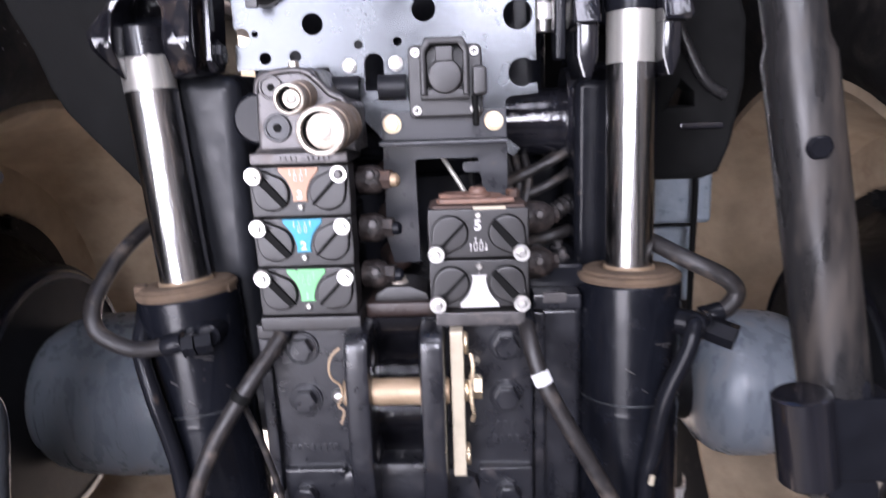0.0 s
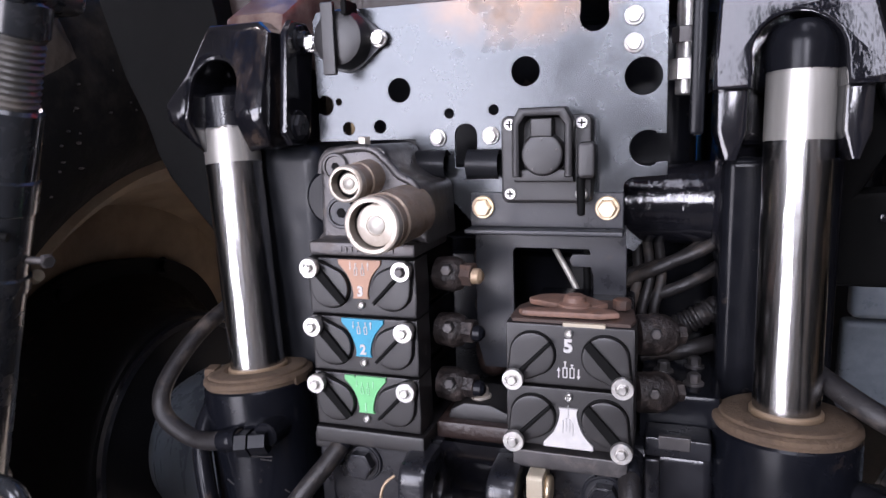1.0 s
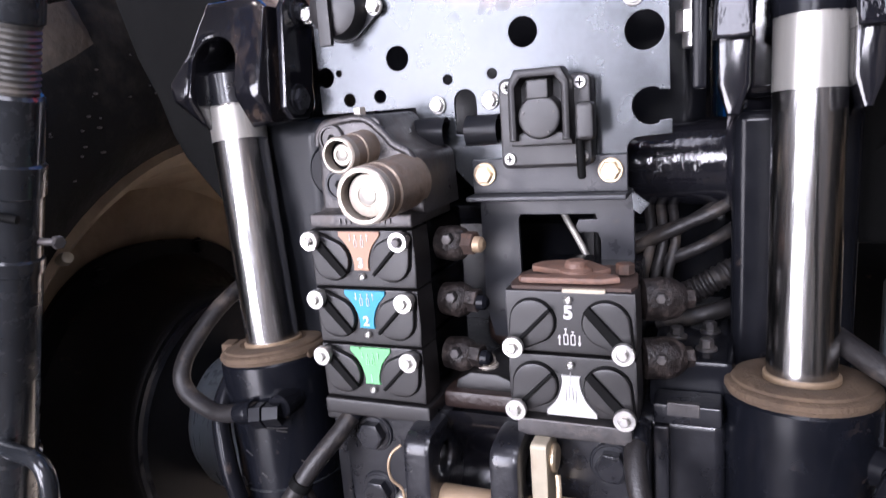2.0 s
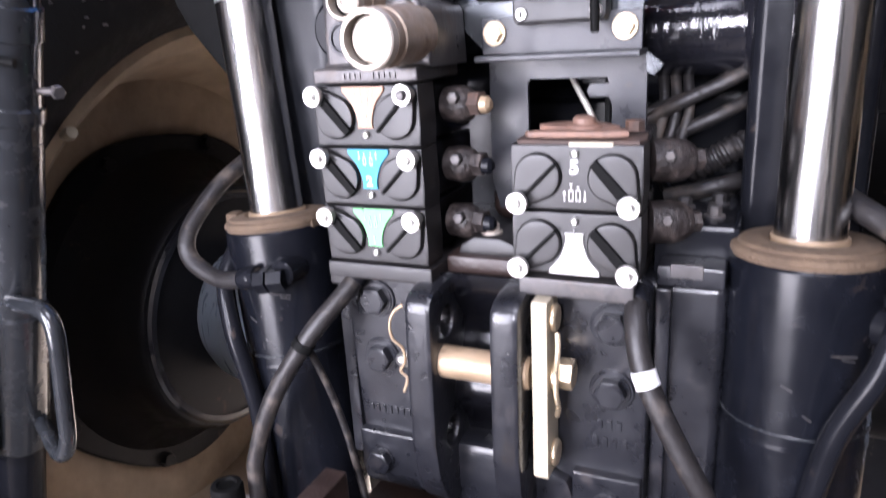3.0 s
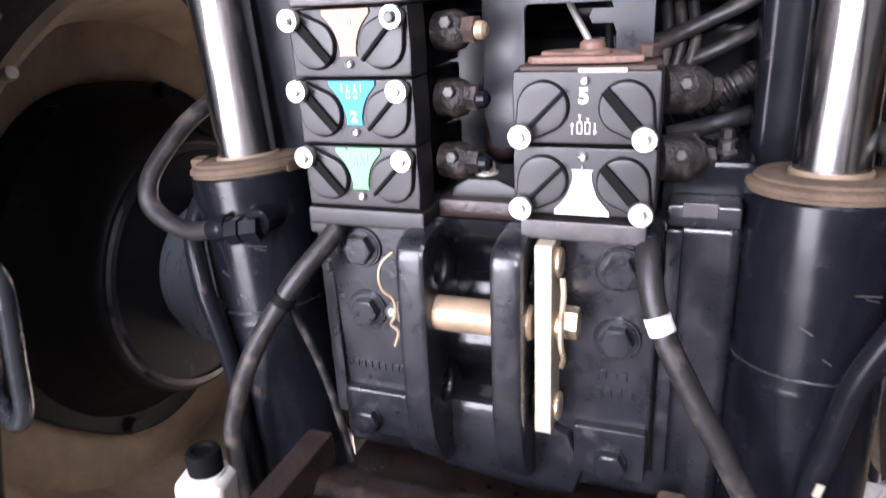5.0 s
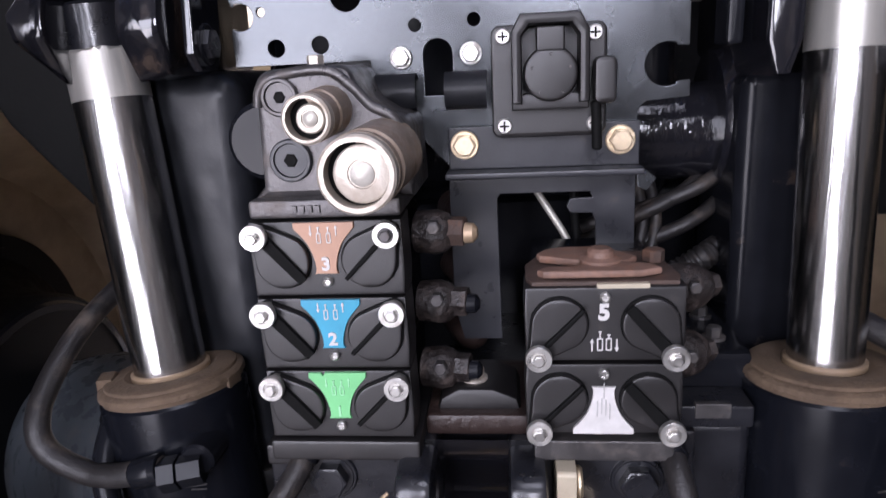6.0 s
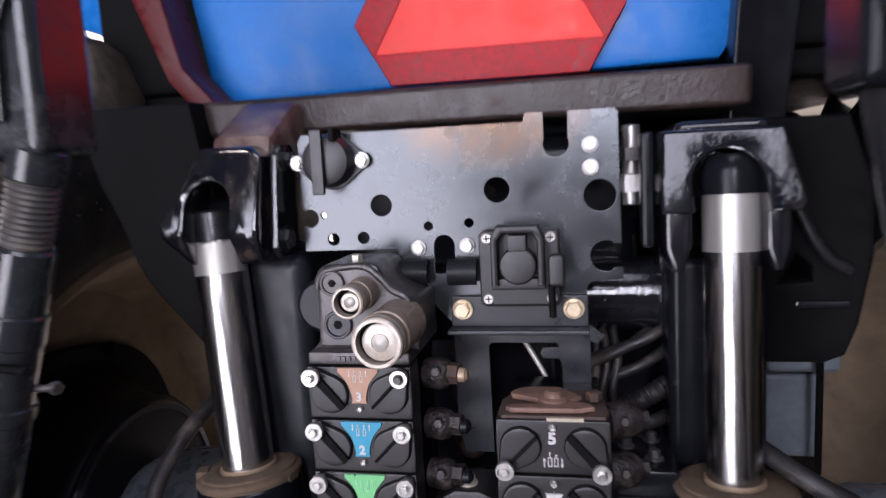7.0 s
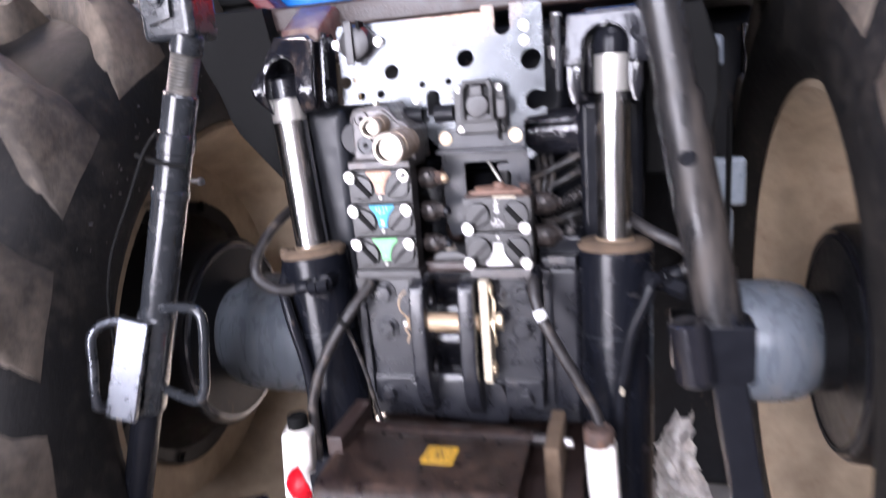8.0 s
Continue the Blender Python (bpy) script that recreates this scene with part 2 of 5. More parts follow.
SPINDLE = surface("dusty grey spindle steel", (0.105, 0.10, 0.092), 0.42, 0.5, dust=(0.17, 0.14, 0.11), dust_amount=0.3, dust_scale=30, bump=0.2)
OCHRE = surface("rust dusted steel", (0.20, 0.115, 0.085), 0.6, dust=RUST, dust_amount=0.2, dust_scale=40, vary=0.3, scale=90, bump=0.5)
SHAFT = surface("rippled black enamel", (0.010, 0.010, 0.013), 0.11, coat=0.6, spread=0.04, bump=1.0, bump_scale=62, stretch=(1, 0.5, 0.5))
WORN = surface("dusty red brown enamel", (0.10, 0.035, 0.032), 0.4, dust=(0.34, 0.27, 0.22), dust_amount=0.42, dust_scale=12, coat=0.3)
STAINED = rust_patch(PLATE, (0.045, 0.0, 0.205), (0.15, 0.5, 0.065), (0.26, 0.15, 0.085))


# ---- building helpers ----
ORG = {}


def thing(name, label, category, loc=(0, 0, 0), group="", kind=""):
    ob = new(name)
    ob.location = loc
    ob.empty_display_size = 0.02
    ORG[ob.name] = Vector(loc)
    return tagged(ob, label, category, group, kind)


def finish(ob, angle):
    ob.data.polygons.foreach_set("use_smooth", [True] * len(ob.data.polygons))
    ob.data.set_sharp_from_angle(angle=radians(angle))
    flat = ob.modifiers.new("flat faces", "WEIGHTED_NORMAL")
    flat.weight, flat.keep_sharp = 90, True


def part(name, bm, material, parent, label="", angle=38):
    """One mesh object under a thing or a part; bm is in world metres."""
    base = ORG[parent.name]
    bmesh.ops.translate(bm, verts=bm.verts, vec=-base)
    me = bpy.data.meshes.new(name)
    bm.to_mesh(me)
    bm.free()
    me.materials.append(material)
    ob = new(name, me)
    ob.parent = parent
    ORG[ob.name] = base
    finish(ob, angle)
    return tagged(ob, label)


def single(name, bm, material, label, category, group="", kind="", angle=38):
    """A thing that is one mesh."""
    me = bpy.data.meshes.new(name)
    centre = sum((v.co for v in bm.verts), Vector()) / max(1, len(bm.verts))
    bmesh.ops.translate(bm, verts=bm.verts, vec=-centre)
    bm.to_mesh(me)
    bm.free()
    me.materials.append(material)
    ob = new(name, me)
    ob.location = centre
    ORG[ob.name] = centre
    finish(ob, angle)
    return tagged(ob, label, category, group, kind)


def join(*some):
    """Several bmeshes as one."""
    first = some[0]
    for other in some[1:]:
        me = bpy.data.meshes.new("joint")
        other.to_mesh(me)
        other.free()
        first.from_mesh(me)
        bpy.data.meshes.remove(me)
    return first


def turned(bm, m):
    bmesh.ops.transform(bm, matrix=m, verts=bm.verts)
    return bm


def box(lo, hi, bevel=0.002, segments=2):
    bm = bmesh.new()
    bmesh.ops.create_cube(bm, size=1)
    lo, hi = Vector(lo), Vector(hi)
    bmesh.ops.scale(bm, vec=hi - lo, verts=bm.verts)
    bmesh.ops.translate(bm, vec=(lo + hi) / 2, verts=bm.verts)
    if bevel:
        bmesh.ops.bevel(bm, geom=bm.edges[:], offset=bevel, segments=segments, affect="EDGES", profile=0.5)
    return bm


def along(a, b):
    """The pose at a whose z axis points to b."""
    d = Vector(b) - Vector(a)
    return Matrix.Translation(a) @ d.to_track_quat("Z", "Y").to_matrix().to_4x4()


def lathe(a, b, profile, sides=32):
    """A turned part round the line from a to b; profile: (distance along the line, radius)."""
    bm = bmesh.new()
    rings = []
    for h, r in profile:
        if r < 1e-6:
            rings.append([bm.verts.new((0, 0, h))])
        else:
            rings.append([bm.verts.new((r * math.cos(math.tau * k / sides), r * math.sin(math.tau * k / sides), h)) for k in range(sides)])
    for p, q in zip(rings, rings[1:]):
        for k in range(sides):
            n = (k + 1) % sides
            if len(p) == 1 and len(q) > 1:
                bm.faces.new((p[0], q[n], q[k]))
            elif len(q) == 1 and len(p) > 1:
                bm.faces.new((p[k], p[n], q[0]))
            elif len(p) > 1:
                bm.faces.new((p[k], p[n], q[n], q[k]))
    if len(rings[0]) > 1:
        bm.faces.new(rings[0][::-1])
    if len(rings[-1]) > 1:
        bm.faces.new(rings[-1])
    return turned(bm, along(a, b))


def rod(a, b, r, bevel=0.0015, sides=24, r2=None):
    n = (Vector(b) - Vector(a)).length
    e = r if r2 is None else r2
    bevel = min(bevel, n / 3, r / 2, e / 2)
    return lathe(a, b, [(0, r - bevel), (bevel, r), (n - bevel, e), (n, e - bevel)], sides)


def ring(a, b, r_in, r_out, bevel=0.001, sides=32):
    n = (Vector(b) - Vector(a)).length
    bm = lathe(a, b, [(0, r_in), (0, r_out - bevel), (bevel, r_out), (n - bevel, r_out), (n, r_out - bevel), (n, r_in)], sides)
    # open the bore
    caps = [f for f in bm.faces if len(f.verts) == sides]
    edges = [f.edges[:] for f in caps]
    bmesh.ops.delete(bm, geom=caps, context="FACES_ONLY")
    loops = [e for some in edges for e in some if e.is_valid]
    bmesh.ops.bridge_loops(bm, edges=loops)
    return bm


def hexagon(a, b, r, bevel=0.0008):
    """A bolt head or nut of six flats from a to b."""
    n = (Vector(b) - Vector(a)).length
    bm = lathe(a, b, [(0, r), (n - bevel, r), (n, r - 1.4 * bevel)], 6)
    return bm


def bolt(parent, place, way, r=0.009, height=0.007, material=None, washer=1.35, name="bolt", label=""):
    """A hexagon bolt head with its washer, standing off a face along way."""
    p, d = Vector(place), Vector(way).normalized()
    bm = join(rod(p - d * 0.001, p + d * 0.0025, r * washer, 0.0008, 28), hexagon(p + d * 0.0025, p + d * (0.0025 + height), r),
              lathe(p + d * (0.0024 + height), p + d * (0.0034 + height), [(0, r * 0.80), (0.0005, r * 0.76), (0.0006, 0)], 18))
    return part(name, bm, material or ZINC, parent, label)


def smooth_line(points, steps=8):
    """A Catmull-Rom line through the points."""
    p = [Vector(q) for q in points]
    p = [2 * p[0] - p[1], *p, 2 * p[-1] - p[-2]]
    out = []
    for a, b, c, d in zip(p, p[1:], p[2:], p[3:]):
        for k in range(steps):
            t = k / steps
            out.append(0.5 * (2 * b + (c - a) * t + (2 * a - 5 * b + 4 * c - d) * t * t + (3 * b - a - 3 * c + d) * t ** 3))
    return [*out, p[-2]]


def hose(points, r, sides=12, steps=8, ribs=0.0, pitch=0.006):
    """A round tube along a smooth line; ribs: depth of corrugation."""
    line = smooth_line(points, steps)
    if ribs:
        fine, total = [line[0]], 0.0
        for a, b in zip(line, line[1:]):
            n = max(1, round((b - a).length / (pitch / 4)))
            fine += [a.lerp(b, (k + 1) / n) for k in range(n)]
        line = fine
    bm = bmesh.new()
    up, rings = Vector((0.31, 0.2, 0.93)).normalized(), []
    for k, q in enumerate(line):
        d = (line[min(k + 1, len(line) - 1)] - line[max(k - 1, 0)]).normalized()
        side = d.cross(up).normalized()
        up = side.cross(d).normalized()
        rr = r - (ribs if ribs and (k // 2) % 2 else 0)
        rings.append([bm.verts.new(q + rr * (math.cos(math.tau * j / sides) * side + math.sin(math.tau * j / sides) * up)) for j in range(sides)])
    for a, b in zip(rings, rings[1:]):
        for j in range(sides):
            bm.faces.new((a[j], a[(j + 1) % sides], b[(j + 1) % sides], b[j]))
    bm.faces.new(rings[0][::-1])
    bm.faces.new(rings[-1])
    bmesh.ops.recalc_face_normals(bm, faces=bm.faces)
    return bm


def circle(x, z, r, n=28, start=0.0, sweep=360.0):
    k = n if sweep == 360.0 else n + 1
    return [(x + r * math.cos(radians(start + sweep * j / n)), z + r * math.sin(radians(start + sweep * j / n))) for j in range(k)]


def meshed(curve):
    ob = new("outline", curve)
    bpy.context.view_layer.update()
    me = bpy.data.meshes.new_from_object(ob.evaluated_get(bpy.context.evaluated_depsgraph_get()))
    bm = bmesh.new()
    bm.from_mesh(me)
    bpy.data.objects.remove(ob)
    bpy.data.meshes.remove(me)
    bpy.data.curves.remove(curve)
    bmesh.ops.remove_doubles(bm, verts=bm.verts, dist=1e-6)
    bmesh.ops.recalc_face_normals(bm, faces=bm.faces)
    return bm


UPRIGHT = Matrix.Rotation(radians(90), 4, "X")


def sheet(outline, holes, front, thick, bevel=0.0008, place=None):
    """A flat part cut to an outline of (x, z) with holes, its front at y = front; place: another pose for its (x, y) plane."""
    c = bpy.data.curves.new("outline", "CURVE")
    c.dimensions, c.fill_mode = "2D", "BOTH"
    c.extrude, c.bevel_depth, c.bevel_resolution, c.offset = max(thick / 2 - bevel, 1e-5), bevel, 1, -bevel
    for points in (outline, *holes):
        s = c.splines.new("POLY")
        s.points.add(len(points) - 1)
        for q, (x, z) in zip(s.points, points):
            q.co = (x, z, 0, 1)
        s.use_cyclic_u = True
    bm = meshed(c)
    return turned(bm, place if place is not None else Matrix.Translation((0, front + thick / 2, 0)) @ UPRIGHT)


def letters(text, size, x, front, z, thick=0.0006, bold=0.0):
    c = bpy.data.curves.new("text", "FONT")
    c.body, c.size, c.align_x, c.align_y, c.extrude, c.offset = text, size, "CENTER", "CENTER", thick / 2, bold
    return turned(meshed(c), Matrix.Translation((x, front + thick / 2, z)) @ UPRIGHT)


def rounded(x0, z0, x1, z1, r, n=5):
    """A rectangle with round corners."""
    out = []
    for cx, cz, start in ((x1 - r, z1 - r, 0), (x0 + r, z1 - r, 90), (x0 + r, z0 + r, 180), (x1 - r, z0 + r, 270)):
        out += circle(cx, cz, r, n, start, 90.0)
    return out


# ---- ground and the tractor's body ----
def build_ground():
    bm = bmesh.new()
    bmesh.ops.create_grid(bm, x_segments=60, y_segments=60, size=60)
    for v in bm.verts:
        v.co.z = 0.012 * noise.noise(v.co * 0.7) - 0.075
    single("ground", bm, GROUND, "dusty grey concrete yard under the tractor", "ground", kind="structure")


TRACTOR = thing("tractor", "blue and black farm tractor seen from behind its hitch", "tractor", (-0.05, 1.5, 0.0))


def build_body():
    body = TRACTOR
    part("transmission_housing", box((-0.30, 1.34, 0.62), (0.20, 3.2, 1.26), 0.04, 4), BLACK, body)
    part("upper_housing", box((-0.27, 1.30, 1.22), (0.15, 2.6, 1.50), 0.03, 3), BLACK, body)
    part("cab_floor", box((-0.75, 1.46, 1.56), (0.66, 3.4, 1.63), 0.02, 2), SLOT, body)
    part("cab_wall", box((-0.70, 1.44, 1.60), (0.60, 1.50, 3.0), 0.02, 2), SLOT, body)


AXIS = (1.50, 0.808)


def build_axle(side, x0, x1, k, thick):
    """The bell housing from the transmission out to the wheel; k stretches it, thick swells it."""
    end = x0 + side * 0.434 * k
    bell = ((0.118, 0.070), (0.12, 0.085), (0.13, 0.098), (0.15, 0.120), (0.19, 0.143), (0.23, 0.152), (0.30, 0.153), (0.36, 0.149), (0.40, 0.139), (0.43, 0.12), (0.435, 0.09))
    part("axle_neck", rod((x0, *AXIS), (x0 + side * 0.125 * k, *AXIS), 0.076 * thick, 0.002, 40), DISC, TRACTOR, "black axle neck")
    part("axle_housing", lathe((x0, *AXIS), (x1, *AXIS), [(h * k, r * thick) for h, r in bell], 56), AXLE, TRACTOR, "dusty blue grey rounded axle housing")
    # outer end in black: the shade beyond the bell is put into its colour
    part("axle_shaft", rod((end, *AXIS), (x1, *AXIS), 0.105, 0.004, 40), DISC, TRACTOR, "axle end coloured black for shade")


def build_wheel(side, x_in, width, bulge):
    """Rim barrel, disc, tyre with lugs; x_in is the rim's inner edge, side the way outwards, bulge the sidewall's swell."""
    y, z = AXIS
    x_out = x_in + side * width
    inner = [(0.0, 0.530), (0.016, 0.524), (0.030, 0.508), (0.060, 0.498), (0.100, 0.493), (0.108, 0.483), (0.160, 0.470), (0.215, 0.452), (0.240, 0.445), (width - 0.02, 0.470)]
    outer = [(width, 0.520), (width - 0.02, 0.520), (0.25, 0.470), (0.10, 0.510), (0.045, 0.522), (0.030, 0.548), (0.012, 0.553), (0.0, 0.545)]
    rim = lathe((x_in, y, z), (x_out, y, z), [*inner, *outer, inner[0]], 96)
    bmesh.ops.delete(rim, geom=[f for f in rim.faces if len(f.verts) > 8], context="FACES_ONLY")
    bmesh.ops.remove_doubles(rim, verts=rim.verts, dist=1e-5)
    bmesh.ops.recalc_face_normals(rim, faces=rim.faces)
    wheel = part("rear_wheel", rim, RIM, TRACTOR, "large wheel rim with dried brown dust", angle=50)
    part("disc", lathe((x_in + side * 0.215, y, z), (x_in + side * 0.40, y, z), [(0.030, 0.10), (0.030, 0.33), (0.012, 0.36), (0.0, 0.41), (0.004, 0.456), (0.014, 0.456), (0.020, 0.41), (0.040, 0.34), (0.045, 0.10)], 72), RIM, wheel, "dusty dished wheel disc")
    plate = []
    for k in range(96):
        a = math.tau * k / 96
        plate.append((0.352 + 0.009 * math.cos(5 * a + 0.6), a))
    lobed = sheet([(r * math.cos(a), r * math.sin(a)) for r, a in plate], [circle(0, 0, 0.12, 40)[::-1]], 0, 0.022, 0.006, Matrix.Translation((x_in + side * 0.222, y, z)) @ Matrix.Rotation(radians(90), 4, "Y"))
    part("centre_plate", lobed, DISC, wheel, "black lobed wheel centre")
    part("hub", lathe((x_in + side * 0.065, y, z), (x_in + side * 0.30, y, z), [(0, 0.10), (0, 0.225), (0.004, 0.240), (0.014, 0.247), (0.05, 0.250), (0.10, 0.262), (0.135, 0.30), (0.150, 0.318), (0.160, 0.30)], 64), DISC, wheel, "black hub drum")
    part("hub_edge", ring((x_in + side * 0.061, y, z), (x_in + side * 0.072, y, z), 0.219, 0.235, 0.005, 96), ARM, wheel, "glossy black flange edge")
    for k in range(8):
        a = math.tau * (k + 0.5) / 8
        at = Vector((x_in + side * 0.211, y + 0.335 * math.cos(a), z + 0.335 * math.sin(a)))
        bolt(wheel, at, (-side, 0, 0), 0.014, 0.012, DISC, 1.3, "wheel_bolt")
    if side < 0:
        part("valve_stem", join(lathe((-0.654, 1.139, 1.212), (-0.672, 1.142, 1.206), [(0, 0.004), (0.002, 0.008), (0.012, 0.0095), (0.020, 0.008)], 18),
                                rod((-0.670, 1.141, 1.207), (-0.695, 1.146, 1.203), 0.006)), PALE, wheel, "pale dusty valve stem on the rim lip")
    wall = [(0.065, 0.530), (0.060 - 0.6 * bulge, 0.565), (0.05 - bulge, 0.610), (0.05 - bulge, 0.72), (0.056 - 0.7 * bulge, 0.785), (0.08 - 0.4 * bulge, 0.812), (0.16, 0.825),
            (width - 0.04, 0.825), (width + 0.06, 0.812), (width + 0.10, 0.785), (width + 0.12, 0.72), (width + 0.12, 0.61), (width + 0.045, 0.530)]
    tyre = lathe((x_in - side * 0.05, y, z), (x_out + side * 0.06, y, z), wall, 72)
    bmesh.ops.delete(tyre, geom=[f for f in tyre.faces if len(f.verts) > 8], context="FACES_ONLY")
    part("tyre", tyre, TYRE, wheel, "black tyre with dusty lugs")
    mid = (x_in + x_out) / 2
    lug = bmesh.new()
    rows = []
    for x, skew, low, high, half in ((-0.14, -0.105, 0.71, 0.805, 0.050), (-0.125, -0.095, 0.75, 0.862, 0.046), (-0.10, -0.08, 0.78, 0.880, 0.044), (0.0, 0.0, 0.78, 0.886, 0.040), (0.12, 0.08, 0.78, 0.888, 0.036), (0.15, 0.10, 0.79, 0.880, 0.030)):
        rows.append([lug.verts.new((x, skew + w * half, r)) for w, r in ((-1.9, low), (-1.15, high - 0.02), (-0.9, high), (0.9, high), (1.15, high - 0.02), (1.9, low))])
    for p, q in zip(rows, rows[1:]):
        for k in range(5):
            lug.faces.new((p[k], p[k + 1], q[k + 1], q[k]))
    lug.faces.new(rows[0][::-1])
    lug.faces.new(rows[-1])
    bmesh.ops.subdivide_edges(lug, edges=lug.edges[:], cuts=1, use_grid_fill=True)
    for v in lug.verts:
        v.co += 0.012 * noise.noise_vector(v.co * 14)
    bmesh.ops.recalc_face_normals(lug, faces=lug.faces)
    me = bpy.data.meshes.new("lug")
    lug.to_mesh(me)
    lug.free()
    me.materials.append(LUG)
    me.polygons.foreach_set("use_smooth", [True] * len(me.polygons))
    me.set_sharp_from_angle(angle=radians(70))
    for k in range(36):
        half = 1 if k % 2 else -1
        ob = new("lug", me)
        ob.parent = wheel
        m = Matrix.Translation(Vector((mid + half * 0.135 * side, y, z)) - ORG[wheel.name]) @ Matrix.Rotation(math.tau * k / 36, 4, "X")
        ob.matrix_basis = m @ Matrix.Scale(-half * side, 4, (1, 0, 0)) if half * side > 0 else m


def build_cab_corners():
    part("cab_corner", sheet([(-0.56, 1.66), (-0.90, 1.775), (-1.25, 1.90), (-1.30, 2.6), (-0.52, 2.6)], [], 1.52, 0.05, 0.01), BLUE, TRACTOR, "blue lower cab corner")
    part("cab_corner", sheet([(0.44, 1.70), (0.80, 1.775), (1.15, 1.90), (1.20, 2.6), (0.40, 2.6)], [], 1.52, 0.05, 0.01), BLUE, TRACTOR, "blue lower cab corner")
    part("cab_body", box((-0.68, 1.50, 1.63), (0.58, 3.2, 2.9), 0.03, 3), SLOT, TRACTOR)
    part("cab_roof", box((-1.0, 1.3, 2.9), (0.9, 3.4, 3.0), 0.04, 3), BLUE, TRACTOR)
    part("hood", box((-0.45, 3.2, 0.9), (0.35, 5.6, 1.9), 0.08, 3), BLUE, TRACTOR)


# ---- blue rear panel and warning triangle ----
def build_panel():
    outline = [(-0.455, 1.572), (0.262, 1.586), (0.285, 1.62), (0.30, 1.80), (0.31, 2.1), (-0.56, 2.1), (-0.495, 1.77), (-0.465, 1.60)]
    panel = part("rear_panel", sheet(outline, [], 1.375, 0.03, 0.008), BLUE, TRACTOR, "glossy blue rear cab panel")
    part("lower_bar", box((-0.42, 1.235, 1.515), (0.27, 1.42, 1.562), 0.008, 3), BROWN, panel, "dusty black bar under the panel")
    part("side_post", sheet([(0.262, 1.50), (0.33, 1.50), (0.40, 2.1), (0.305, 2.1)], [], 1.33, 0.06, 0.006), BLACK, panel, "black post beside the panel")
    part("red_post", sheet([(-0.40, 1.50), (-0.36, 1.50), (-0.465, 1.62), (-0.51, 1.80), (-0.53, 2.1), (-0.58, 2.1), (-0.56, 1.78), (-0.49, 1.60)], [], 1.30, 0.07, 0.006), RED, panel, "dusty red post")
    sign = thing("warning_triangle", "red and orange slow vehicle triangle with cut corners", "warning sign", (-0.045, 1.37, 1.58))
    c, b = -0.043, 1.580
    outer = [(c - 0.137, b), (c + 0.137, b), (c + 0.187, b + 0.086), (c + 0.032, b + 0.352), (c - 0.032, b + 0.352), (c - 0.187, b + 0.086)]
    inner = [(c - 0.158, b + 0.044), (c + 0.158, b + 0.044), (c, b + 0.318)]
    part("border", sheet(outer, [inner], 1.362, 0.006, 0.0015), REFLEX, sign, "dark red reflective border")
    part("film", sheet(inner, [], 1.363, 0.004, 0.0006), ORANGE, sign, "bright orange red centre")


